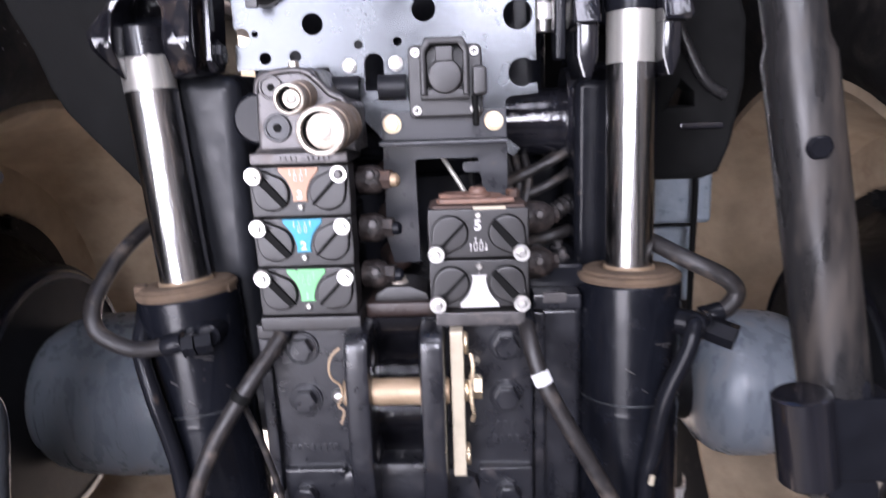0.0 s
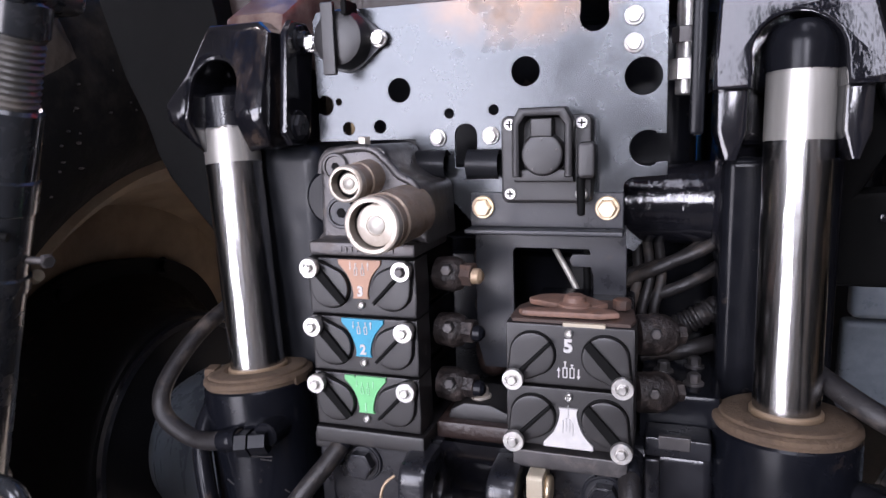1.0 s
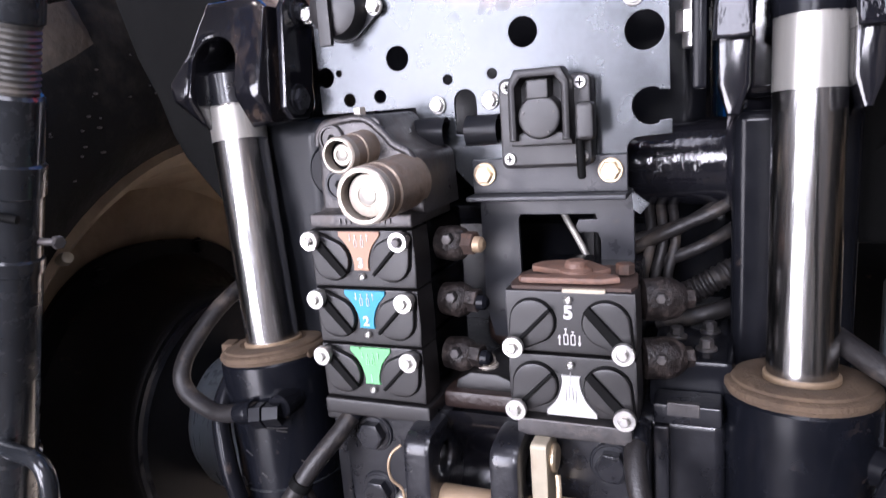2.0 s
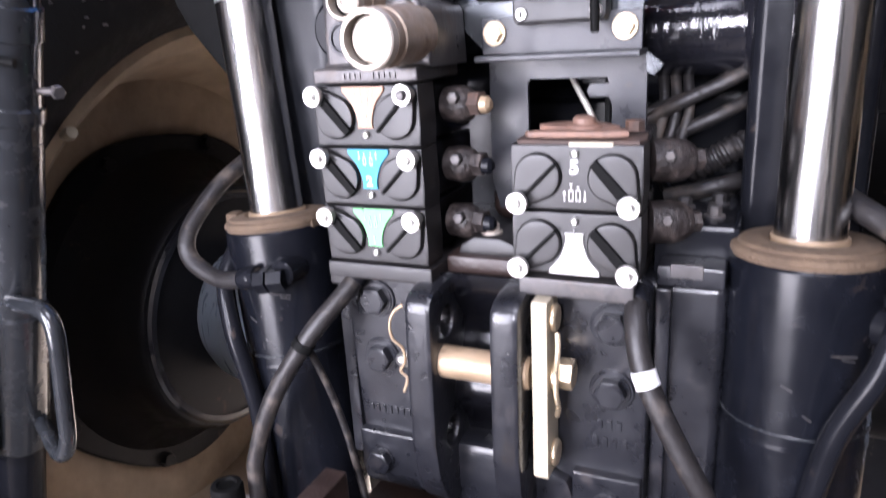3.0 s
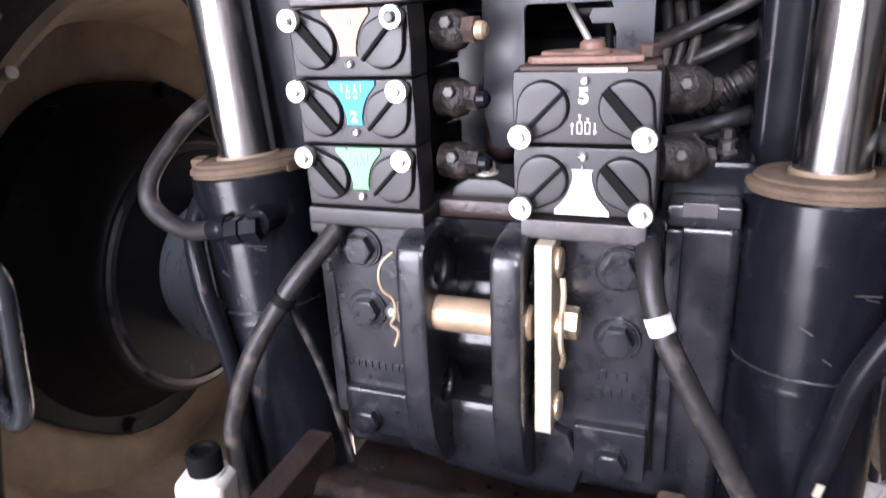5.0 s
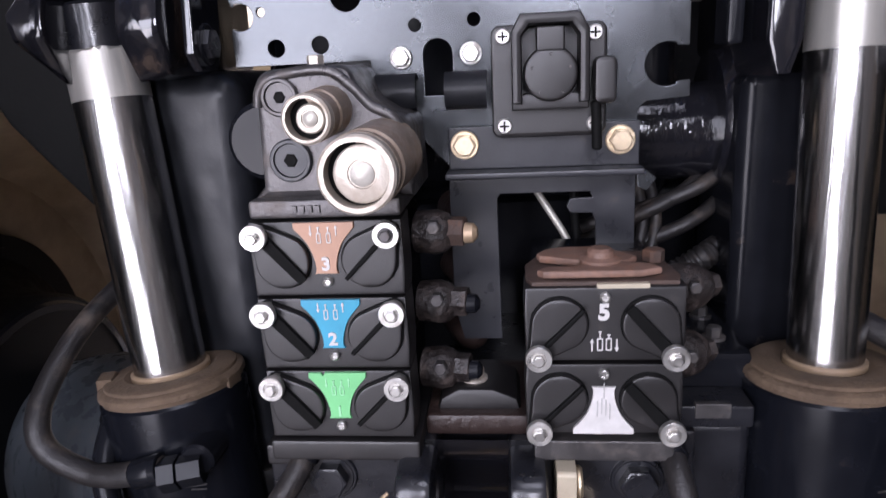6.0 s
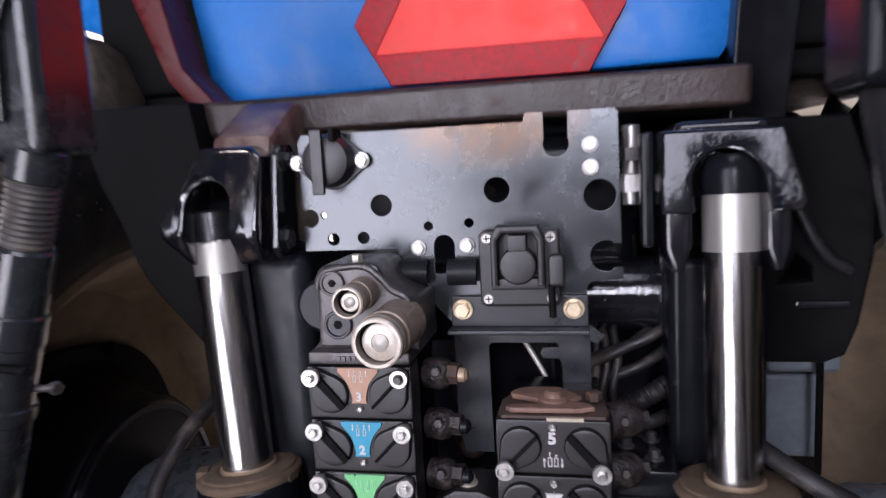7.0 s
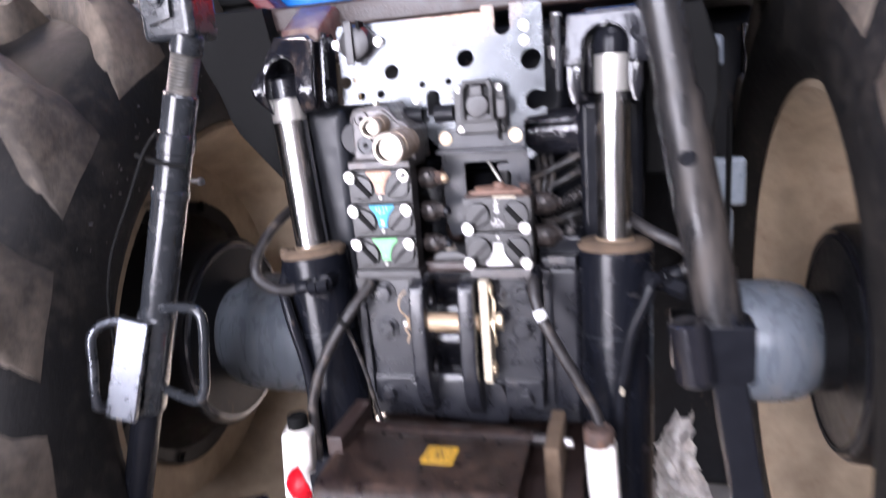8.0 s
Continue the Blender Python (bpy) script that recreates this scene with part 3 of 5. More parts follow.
# ---- perforated mounting plate with what is bolted to it ----
def build_mounting_plate():
    plate = thing("mounting_plate", "perforated galvanised steel mounting plate above the valves", "plate", (-0.06, 1.15, 1.3))
    f = 1.147
    holes = [circle(x, z, r) for x, z, r in ((-0.211, 1.415, 0.0035), (-0.201, 1.387, 0.0068), (-0.165, 1.388, 0.0068), (-0.142, 1.424, 0.0122),
                                             (-0.089, 1.399, 0.0050), (-0.043, 1.401, 0.0050), (-0.011, 1.436, 0.0138), (0.098, 1.426, 0.0168))]
    web = [(-0.236, 1.374), (-0.236, 1.402), *circle(-0.228, 1.412, 0.0105, 10, -130, 260), (-0.236, 1.424), (-0.237, 1.498), (-0.232, 1.507),
           (0.019, 1.507), (0.021, 1.516), (0.041, 1.516), (0.041, 1.487), *circle(0.0535, 1.482, 0.0135, 12, 180, 180), (0.066, 1.487), (0.066, 1.516), (0.114, 1.516), (0.118, 1.512),
           (0.1195, 1.374), (0.110, 1.3745), *circle(0.103, 1.361, 0.0165, 14, 65, 230), (0.110, 1.348), (0.121, 1.349), (0.121, 1.336), (0.094, 1.334),
           *circle(0.092, 1.324, 0.010, 5, 90, 90), (0.082, 1.286), (-0.064, 1.286), (-0.112, 1.337), (-0.124, 1.364), (-0.126, 1.374)]
    holes.append([(-0.0835, 1.345), (-0.0605, 1.345), (-0.0605, 1.377), *circle(-0.072, 1.377, 0.0115, 10, 0, 180)])
    part("plate_sheet", sheet(web, holes, f, 0.004, 0.0006), STAINED, plate, "brushed grey sheet with round holes")
    for x0, x1 in ((-0.120, -0.088), (-0.066, -0.034)):
        line = smooth_line([(0, 1.147, 1.358), (0, 1.133, 1.363), (0, 1.121, 1.352), (0, 1.125, 1.337), (0, 1.138, 1.334)], 5)
        bm = bmesh.new()
        rows = [[bm.verts.new((x, p.y, p.z)) for x in (x0, x1)] for p in line]
        for p, q in zip(rows, rows[1:]):
            bm.faces.new((p[0], p[1], q[1], q[0]))
        bmesh.ops.solidify(bm, geom=bm.faces[:], thickness=0.0035)
        bmesh.ops.recalc_face_normals(bm, faces=bm.faces)
        part("hook", bm, SATIN, plate, "curled sheet hook")
    for x, z in ((-0.101, 1.375), (-0.046, 1.376), (0.089, 1.4795), (0.089, 1.4555)):
        bolt(plate, (x, f, z), (0, -1, 0), 0.0075, 0.005, ZINC, 1.2)
    # round relay cover on the upper corner
    relay = thing("socket_cover", "grey round socket cover with strap on the plate corner", "socket", (-0.195, 1.14, 1.475))
    ear = [(-0.242, 1.474), (-0.236, 1.482), *circle(-0.196, 1.477, 0.030, 10, 120, -60), (-0.158, 1.484), (-0.153, 1.476), (-0.158, 1.467), *circle(-0.196, 1.474, 0.030, 10, -60, -60), (-0.236, 1.467)]
    part("flange", sheet(ear, [], 1.141, 0.006, 0.001), SATIN, relay)
    part("cover", lathe((-0.196, 1.141, 1.476), (-0.196, 1.118, 1.476), [(0, 0.029), (0.012, 0.029), (0.020, 0.026), (0.023, 0.018), (0.0235, 0)], 32), CAP, relay)
    part("strap", box((-0.2085, 1.111, 1.440), (-0.1945, 1.1175, 1.510), 0.0015), CAP, relay, "flat grey strap")
    part("latch", box((-0.187, 1.113, 1.497), (-0.181, 1.14, 1.511), 0.0015), SLOT, relay)
    for x in (-0.236, -0.159):
        bolt(relay, (x, 1.141, 1.4755), (0, -1, 0), 0.0075, 0.005, ZINC, 1.2)


def build_socket_bracket():
    br = thing("socket_bracket", "folded satin black bracket with a rectangular window", "bracket", (0.0, 1.16, 1.12))
    part("shelf", box((-0.068, 1.120, 1.281), (0.084, 1.168, 1.286), 0.0015), SATIN, br)
    part("lip", box((-0.066, 1.1395, 1.286), (0.083, 1.1445, 1.320), 0.0012), SATIN, br)
    face = [(-0.069, 1.281), (0.083, 1.281), (0.085, 1.272), (0.085, 1.165), (0.053, 1.165), (0.053, 1.235), (0.050, 1.243), (0.032, 1.243), (0.029, 1.249), (0.032, 1.2555),
            (0.050, 1.256), (0.048, 1.261), (-0.026, 1.261), (-0.029, 1.257), (-0.0275, 1.130), (-0.061, 1.130), (-0.069, 1.16)]
    part("face_plate", sheet(face, [], 1.164, 0.005, 0.0008), SATIN, br)
    for x in (-0.053, 0.068):
        bolt(br, (x, 1.139, 1.306), (0, -1, 0), 0.0092, 0.007, GOLD, 1.25, label="yellow zinc hexagon bolt")
    part("tab", sheet([(0.084, 1.285), (0.100, 1.272), (0.092, 1.262), (0.085, 1.266)], [], 1.155, 0.003, 0.0005), PLATE, br)


def build_socket():
    so = thing("trailer_socket", "black seven pin trailer socket with round flap and lever", "socket", (0.012, 1.13, 1.31))
    part("flange", sheet(rounded(-0.030, 1.312, 0.055, 1.394, 0.007), [], 1.122, 0.022, 0.003), PLASTIC, so)
    guard = [(-0.0150, 1.338), (-0.0150, 1.388), (-0.0085, 1.4005), (0.0335, 1.4005), (0.0405, 1.388), (0.0405, 1.338), (0.0330, 1.338), (0.0330, 1.385), (0.0275, 1.3925), (-0.0020, 1.3925), (-0.0075, 1.385), (-0.0075, 1.338)]
    part("guard", sheet(guard, [], 1.100, 0.024, 0.003), PLASTIC, so, "raised guard round the flap")
    part("chin", sheet([(-0.0150, 1.333), (0.0405, 1.333), (0.0405, 1.341), (0.030, 1.345), (-0.005, 1.345), (-0.0150, 1.341)], [], 1.108, 0.015, 0.002), PLASTIC, so)
    flap = part("flap", lathe((0.0130, 1.122, 1.3585), (0.0130, 1.100, 1.3585), [(0, 0.0195), (0.018, 0.0195), (0.0205, 0.0185), (0.0215, 0.0165), (0.0216, 0)], 40), CAP, so)
    for x, z in ((0.0130, 1.3722), (-0.0005, 1.3628), (0.0265, 1.3628), (0.0045, 1.3455), (0.0215, 1.3455)):
        part("dimple", rod((x, 1.1008, z), (x, 1.0995, z), 0.0011, 0.0002, 10), BLOCK, flap)
    part("hinge", box((0.0028, 1.099, 1.374), (0.0227, 1.116, 1.391), 0.002), CAP, so)
    part("lever", sheet(rounded(0.0440, 1.336, 0.0600, 1.369, 0.005), [], 1.104, 0.016, 0.003), CAP, so)
    part("lever_tail", rod((0.046, 1.112, 1.338), (0.047, 1.112, 1.302), 0.0038), SLOT, so)
    for x, z in ((-0.021, 1.386), (0.046, 1.386), (-0.021, 1.321), (0.046, 1.321)):
        screw = part("screw", rod((x, 1.123, z), (x, 1.1195, z), 0.0058, 0.001, 18), ZINC, so)
        part("cross_slot", join(box((x - 0.0036, 1.1190, z - 0.0007), (x + 0.0036, 1.1200, z + 0.0007), 0), box((x - 0.0007, 1.1188, z - 0.0036), (x + 0.0007, 1.1200, z + 0.0036), 0)), SLOT, screw)


# ---- remote valves ----
def arrow_icon(x, z, up, front, s=1.0):
    d = 1 if up else -1
    return sheet([(x - 0.0006 * s, z - d * 0.005 * s), (x + 0.0006 * s, z - d * 0.005 * s), (x + 0.0006 * s, z + d * 0.002 * s), (x + 0.0018 * s, z + d * 0.002 * s), (x, z + d * 0.0055 * s),
                  (x - 0.0018 * s, z + d * 0.002 * s), (x - 0.0006 * s, z + d * 0.002 * s)], [], front, 0.0005, 0.00005)


def ram_icon(x, z, out, front, s=1.0):
    return join(sheet(rounded(x - 0.0022 * s, z - 0.006 * s, x + 0.0022 * s, z + 0.004 * s, 0.0008), [rounded(x - 0.0013 * s, z - 0.005 * s, x + 0.0013 * s, z + 0.003 * s, 0.0004)], front, 0.0005, 0.00005),
                box((x - 0.0005 * s, front, z + 0.004 * s), (x + 0.0005 * s, front + 0.0005, z + (0.0085 if out else 0.006) * s), 0),
                box((x - 0.0012 * s, front, z + (0.0085 if out else 0.006) * s), (x + 0.0012 * s, front + 0.0005, z + (0.0095 if out else 0.007) * s), 0))


def build_section(cx, cz, flip, material, digit, words, plain=False):
    """One remote valve section: two couplers under turning dust caps with levers and a coloured plate between them."""
    s = -1 if flip else 1
    f = 1.046
    sec = thing("valve_section", words, "hydraulic valve", (cx, f, cz - 0.028), "remote valve sections")
    w = 0.0545
    face = [(cx - w, cz - 0.0275), (cx + w, cz - 0.0275), (cx + w + 0.001, cz - 0.010), (cx + w, cz + 0.0275), (cx - w, cz + 0.0275), (cx - w - 0.001, cz + 0.010)]
    part("face", sheet(face, [], f, 0.035, 0.0025), PLASTIC, sec)
    part("body", box((cx - 0.047, f + 0.03, cz - 0.027), (cx + 0.047, f + 0.14, cz + 0.027), 0.003), BLACK, sec)
    for d in (-1, 1):
        kx, kz, px, pz = cx + d * 0.046, cz + s * 0.0195, cx + d * 0.031, cz - s * 0.001
        a = math.degrees(math.atan2(kz - pz, kx - px))
        drop = [*circle(px, pz, 0.0205, 22, a + 55, 250.0), *circle(kx, kz, 0.0075, 6, a - 60, 120.0)]
        small = [(px + (x - px) * 0.95, pz + (z - pz) * 0.95) for x, z in drop]
        part("cap_groove", sheet(drop, [], f - 0.0012, 0.003, 0.0004), SLOT, sec)
        cap = part("dust_cap", sheet(small, [], f - 0.005, 0.0065, 0.0018), CAP, sec)
        inx, inz = cx + d * 0.0150, cz - s * 0.0135
        ux, uz = kx - inx, kz - inz
        n = math.hypot(ux, uz)
        ux, uz = ux / n, uz / n
        ex, ez = kx - ux * 0.006, kz - uz * 0.006
        thin = 1.0 if d * s < 0 else 0.42
        bar = [(inx - uz * 0.0046 * thin, inz + ux * 0.0046 * thin), (inx + uz * 0.0026 * thin, inz - ux * 0.0026 * thin), (ex + uz * 0.0046 * thin, ez - ux * 0.0046 * thin), (ex - uz * 0.0040 * thin, ez + ux * 0.0040 * thin)]
        part("lever", sheet(bar if d > 0 else bar[::-1], [], f - 0.0085, 0.005, 0.0008), SLOT, sec)
        knob = part("knob", lathe((kx, f, kz), (kx, f - 0.018, kz), [(0, 0.0065), (0.011, 0.0065), (0.011, 0.0093), (0.0150, 0.0093), (0.0156, 0.0088), (0.0156, 0.0056), (0.0148, 0.0054), (0.0148, 0)], 28), ZINC, sec, "bright flat washer", angle=20)
        part("bolt_head", join(ring((kx, f - 0.0140, kz), (kx, f - 0.0152, kz), 0.0038, 0.0053, 0.0003, 20), hexagon((kx, f - 0.0148, kz), (kx, f - 0.0195, kz), 0.0042, 0.0006)), BLOCK if d * s > 0 and cz > 1.23 else ZINC, knob)
    if not plain:
        side = [(0.0215, 0.0265), (0.0215, 0.0225), (0.0170, 0.0175), (0.0125, 0.0115), (0.0095, 0.0045), (0.0078, -0.0020), (0.0074, -0.0075), (0.0085, -0.0105)]
        curve = [(p.x, p.z) for p in smooth_line([(x, 0, z) for x, z in side[1:]], 4)]
        shape = [side[0], *curve, *[(-x, z) for x, z in reversed(curve)], (-side[0][0], side[0][1])]
        if material == GREEN:
            shape[-1:] = [(-0.0215, 0.0262), (-0.0120, 0.0262), (-0.0105, 0.0240), (-0.0090, 0.0265)]
        shape = [(cx + x, cz + s * z) for x, z in shape]
        tag = part("label_plate", sheet(shape[::-1] if s > 0 else shape, [], f - 0.0022, 0.004, 0.0006), material, sec)
    else:
        tag = sec
    front = f - 0.0030
    if digit in ("3", "2"):
        part("number", letters(digit, 0.013, cx, front, cz - 0.0035, 0.0006, 0.0005), PRINT, tag)
        part("icon", join(arrow_icon(cx - 0.009, cz + 0.021, False, front, 0.7), ram_icon(cx - 0.0035, cz + 0.0165, True, front, 0.75), ram_icon(cx + 0.0035, cz + 0.0165, True, front, 0.75), arrow_icon(cx + 0.009, cz + 0.021, True, front, 0.7)), PRINT, tag)
    elif digit == "5":
        part("number", letters("5", 0.016, cx - 0.0005, f - 0.0008, cz + 0.009, 0.0006, 0.0007), PRINT, sec)
        part("icon", join(arrow_icon(cx - 0.0085, cz - 0.015, True, f - 0.0008, 0.9), ram_icon(cx - 0.003, cz - 0.0135, True, f - 0.0008, 0.95), ram_icon(cx + 0.003, cz - 0.0135, False, f - 0.0008, 0.95), arrow_icon(cx + 0.0085, cz - 0.015, False, f - 0.0008, 0.9)), PRINT, sec)
    elif digit == "1":
        part("number", letters("1", 0.012, cx, front, cz - 0.0045, 0.0006, 0.0002), MINT, tag)
        part("icon", join(arrow_icon(cx - 0.0085, cz + 0.019, False, front, 0.7), ram_icon(cx - 0.003, cz + 0.0135, True, front, 0.75), ram_icon(cx + 0.003, cz + 0.0135, True, front, 0.75), arrow_icon(cx + 0.0085, cz + 0.019, True, front, 0.7)), MINT, tag)
    elif digit == "worn":
        part("icon", join(*[box((cx + x - 0.0004, front, cz + z - 0.006), (cx + x + 0.0004, front + 0.0005, cz + z + 0.006), 0) for x, z in ((-0.0045, -0.006), (-0.0015, -0.004), (0.0015, -0.005), (0.0042, -0.008), (0.0, 0.008))]), SCUFF, tag, "worn grey strokes")
    sz = cz - s * 0.0165 if s > 0 else cz + 0.0205
    part("screw", lathe((cx, f, sz), (cx, f - 0.004, sz), [(0, 0.0036), (0.003, 0.0036), (0.004, 0.0026), (0.0028, 0.0016), (0.0028, 0)], 14), ZINC, sec)
    return sec


def build_valves():
    for cz, mat, digit, words in ((1.2405, TAN, "3", "black remote valve section with copper brown number three plate"),
                                  (1.1840, CYAN, "2", "black remote valve section with blue number two plate"),
                                  (1.1275, GREEN, "1", "black remote valve section with green number one plate")):
        build_section(-0.147, cz, False, mat, digit, words)
    build_section(0.0455, 1.1890, True, PRINT, "5", "black remote valve section with printed white number five", True)
    build_section(0.0455, 1.1320, True, PRINT, "worn", "black remote valve section with worn white plate")
    # dusty brackets on top of the second stack
    cap = thing("valve_top_bracket", "rust dusted bracket and nut on the valve stack", "bracket", (0.045, 1.08, 1.214))
    flat = Matrix.Translation((0, 0, 1.2165))
    part("top_plate", sheet([(-0.004, 1.050), (0.096, 1.050), (0.100, 1.064), (0.096, 1.100), (0.084, 1.128), (0.006, 1.128), (-0.008, 1.094), (-0.008, 1.060)], [], 0, 0.006, 0.0015, flat), RUSTY, cap, "rust dusted plate with cut corners")
    flat = Matrix.Translation((0, 0, 1.2235))
    wing = [(0.003, 1.093), (0.001, 1.100), (0.008, 1.112), (0.022, 1.118), (0.050, 1.118), (0.062, 1.105), (0.074, 1.090), (0.066, 1.079), (0.048, 1.073), (0.038, 1.077), (0.025, 1.083)]
    part("tongue", sheet(wing[::-1], [], 0, 0.006, 0.0018, flat), OCHRE, cap, "rusty wing shaped tongue")
    wing = [(0.004, 1.0525), (0.0, 1.058), (0.006, 1.065), (0.024, 1.066), (0.040, 1.073), (0.060, 1.077), (0.082, 1.070), (0.086, 1.060), (0.072, 1.053), (0.020, 1.052)]
    part("tongue", sheet(wing[::-1], [], 0, 0.0055, 0.0018, flat), OCHRE, cap, "rusty wing shaped tongue")
    part("boss", lathe((0.046, 1.078, 1.222), (0.046, 1.078, 1.236), [(0, 0.015), (0.006, 0.0145), (0.008, 0.010), (0.012, 0.0095), (0.014, 0.007), (0.014, 0)], 24), OCHRE, cap)
    part("pale_edge", box((0.040, 1.0465, 1.213), (0.076, 1.0515, 1.2185), 0.001), PALE, cap, "pale strip along the front edge")
    part("nut", hexagon((0.086, 1.090, 1.222), (0.086, 1.090, 1.231), 0.008), RUSTY, cap)
    # spool ends beside the stacks
    for k, z in enumerate((1.2405, 1.184, 1.1275)):
        fit = thing("hose_fitting", "dusty hydraulic fitting beside the valve stack", "fitting", (-0.07, 1.10, z), "valve fittings")
        part("barrel", lathe((-0.092, 1.105, z + 0.004), (-0.060, 1.10, z + 0.004), [(0, 0.012), (0.002, 0.016), (0.018, 0.0175), (0.026, 0.015), (0.031, 0.009)], 24), GREASE, fit)
        part("nut", hexagon((-0.064, 1.10, z + 0.005), (-0.052, 1.098, z + 0.005), 0.0115), RUSTY if k == 0 else GREASE, fit)
        part("tip", lathe((-0.053, 1.097, z + 0.004), (-0.043, 1.096, z + 0.004), [(0, 0.008), (0.007, 0.0075), (0.010, 0.004)], 18), PIN if k == 0 else BLACK, fit)
        part("screw", hexagon((-0.075, 1.087, z + 0.012), (-0.075, 1.079, z + 0.012), 0.0055), BLOCK, fit)
    for z in (1.194, 1.139):
        fit = thing("hose_fitting", "dusty brown round valve end cap", "fitting", (0.11, 1.10, z), "valve fittings")
        part("barrel", lathe((0.096, 1.105, z), (0.136, 1.118, z), [(0, 0.014), (0.003, 0.0185), (0.020, 0.0195), (0.030, 0.0175), (0.038, 0.012), (0.041, 0.005)], 28), GREASE, fit)
        part("nut", hexagon((0.132, 1.116, z), (0.140, 1.119, z), 0.0095), GREASE, fit)
        part("screw", hexagon((0.116, 1.088, z + 0.008), (0.116, 1.082, z + 0.008), 0.005), BLOCK, fit)


def build_power_beyond():
    pb = thing("coupler_block", "dusty grey cast block with two quick couplers on the valve stack", "coupler block", (-0.14, 1.06, 1.27))
    body = [(-0.200, 1.281), (-0.192, 1.29), (-0.190, 1.352), *circle(-0.177, 1.356, 0.0145, 6, 170, -80), (-0.135, 1.3715), *circle(-0.132, 1.360, 0.0115, 5, 80, -70),
            (-0.113, 1.348), (-0.099, 1.338), *circle(-0.098, 1.325, 0.0125, 5, 70, -80), (-0.084, 1.29), (-0.084, 1.281)]
    part("casting", sheet(body, [], 1.058, 0.09, 0.006), BLOCK, pb)
    part("base_flange", box((-0.200, 1.046, 1.2695), (-0.092, 1.14, 1.283), 0.003), BLOCK, pb)
    part("cast_mark", join(*[box((-0.168 + 0.0055 * k, 1.0445, 1.274), (-0.1645 + 0.0055 * k, 1.047, 1.279), 0.0004) for k in range(4)] +
                            [box((-0.138 + 0.0055 * k, 1.0445, 1.274), (-0.1345 + 0.0055 * k, 1.047, 1.279), 0.0004) for k in range(5)]), BLOCK, pb)
    for x, z, r in ((-0.172, 1.352, 0.0130), (-0.1685, 1.309, 0.0150)):
        plug = part("port_plug", join(ring((x, 1.060, z), (x, 1.054, z), r * 0.8, r, 0.001), rod((x, 1.062, z), (x, 1.056, z), r * 0.82, 0.001)), SATIN if z < 1.33 else BLOCK, pb)
        part("socket", hexagon((x, 1.057, z), (x, 1.0552, z), r * 0.34), SLOT, plug)
    for (x, y, z), r, back in (((-0.144, 1.022, 1.339), 0.0165, 0.045), ((-0.108, 0.994, 1.307), 0.0250, 0.075)):
        sleeve = lathe((x, y + 0.009, z), (x + 0.006, y + back, z + 0.004), [(0, r), (0.004, r), (0.005, r * 0.93), (0.012, r * 0.93), (0.013, r), (back - 0.012, r), (back - 0.009, r * 0.9)], 40)
        cp = part("coupler", sleeve, SLEEVE, pb, "brown stained quick coupler sleeve")
        part("rim_ring", ring((x, y + 0.010, z), (x, y - 0.004, z), r * 0.80, r * 0.98, 0.0015, 40), BRASS, cp)
        part("bore", rod((x, y + 0.012, z), (x, y + 0.008, z), r * 0.82, 0.0004, 32), SLOT, cp)
        inner = 0.72 if r > 0.02 else 0.58
        part("insert", lathe((x + r * 0.10, y + 0.010, z), (x + r * 0.10, y + 0.001, z), [(0, r * inner), (0.0078, r * inner), (0.009, r * (inner - 0.06)), (0.0092, r * 0.36), (0.0080, r * 0.34), (0.0080, 0)], 40), BRASS, cp, "bright inner face")
        part("poppet", lathe((x + r * 0.10, y + 0.004, z), (x + r * 0.10, y - 0.001, z), [(0, r * 0.31), (0.0030, r * 0.30), (0.0040, r * 0.20), (0.0044, 0)], 24), GREY, cp, "grey centre valve")
    ridge = hose([(-0.189, 1.0600, 1.346), (-0.186, 1.0595, 1.358), (-0.175, 1.059, 1.3655), (-0.140, 1.059, 1.3685), (-0.122, 1.059, 1.357), (-0.110, 1.059, 1.344), (-0.095, 1.059, 1.335), (-0.0885, 1.060, 1.315), (-0.087, 1.061, 1.290)], 0.0038, 10, 6)
    part("ridge", ridge, BLOCK, pb, "raised rounded edge of the casting")
    part("bleed_screw", hexagon((-0.150, 1.075, 1.37), (-0.150, 1.075, 1.379), 0.006), BRASS, pb)
    part("round_boss", rod((-0.204, 1.14, 1.318), (-0.204, 1.105, 1.318), 0.030, 0.004), BLACK, pb)


def build_valve_bracket():
    br = thing("valve_carrier", "satin black bent carrier plate beside the valve stack", "bracket", (-0.25, 1.16, 1.0))
    part("cheek", box((-0.352, 1.152, 0.99), (-0.240, 1.30, 1.372), 0.022, 6), SIDE, br, "wide glossy black side plate")
    part("foot_plate", box((-0.203, 1.042, 1.082), (-0.088, 1.20, 1.099), 0.003), PLASTIC, br, "dusty dark foot plate under the valve stack")
    part("foot_lug", box((-0.215, 1.06, 1.066), (-0.19, 1.12, 1.084), 0.003), PLASTIC, br)
    part("foot_plate", box((-0.004, 1.044, 1.083), (0.096, 1.20, 1.0995), 0.002), BLOCK, br, "grey steel foot plate under the second stack")


# ---- lift shaft, arms and cylinders ----
def build_rockshaft():
    sh = part("lift_shaft", rod((-0.42, 1.265, 1.298), (0.185, 1.265, 1.298), 0.045, 0.004, 40), SHAFT, TRACTOR, "glossy black lift shaft")
    part("collar", lathe((0.165, 1.262, 1.31), (0.27, 1.262, 1.31), [(0, 0.060), (0.01, 0.068), (0.03, 0.070), (0.105, 0.070)], 40), ARM, sh)
    part("shield", box((0.170, 1.180, 1.02), (0.274, 1.30, 1.352), 0.012, 4), BLACK, sh, "thickly painted black side plate")


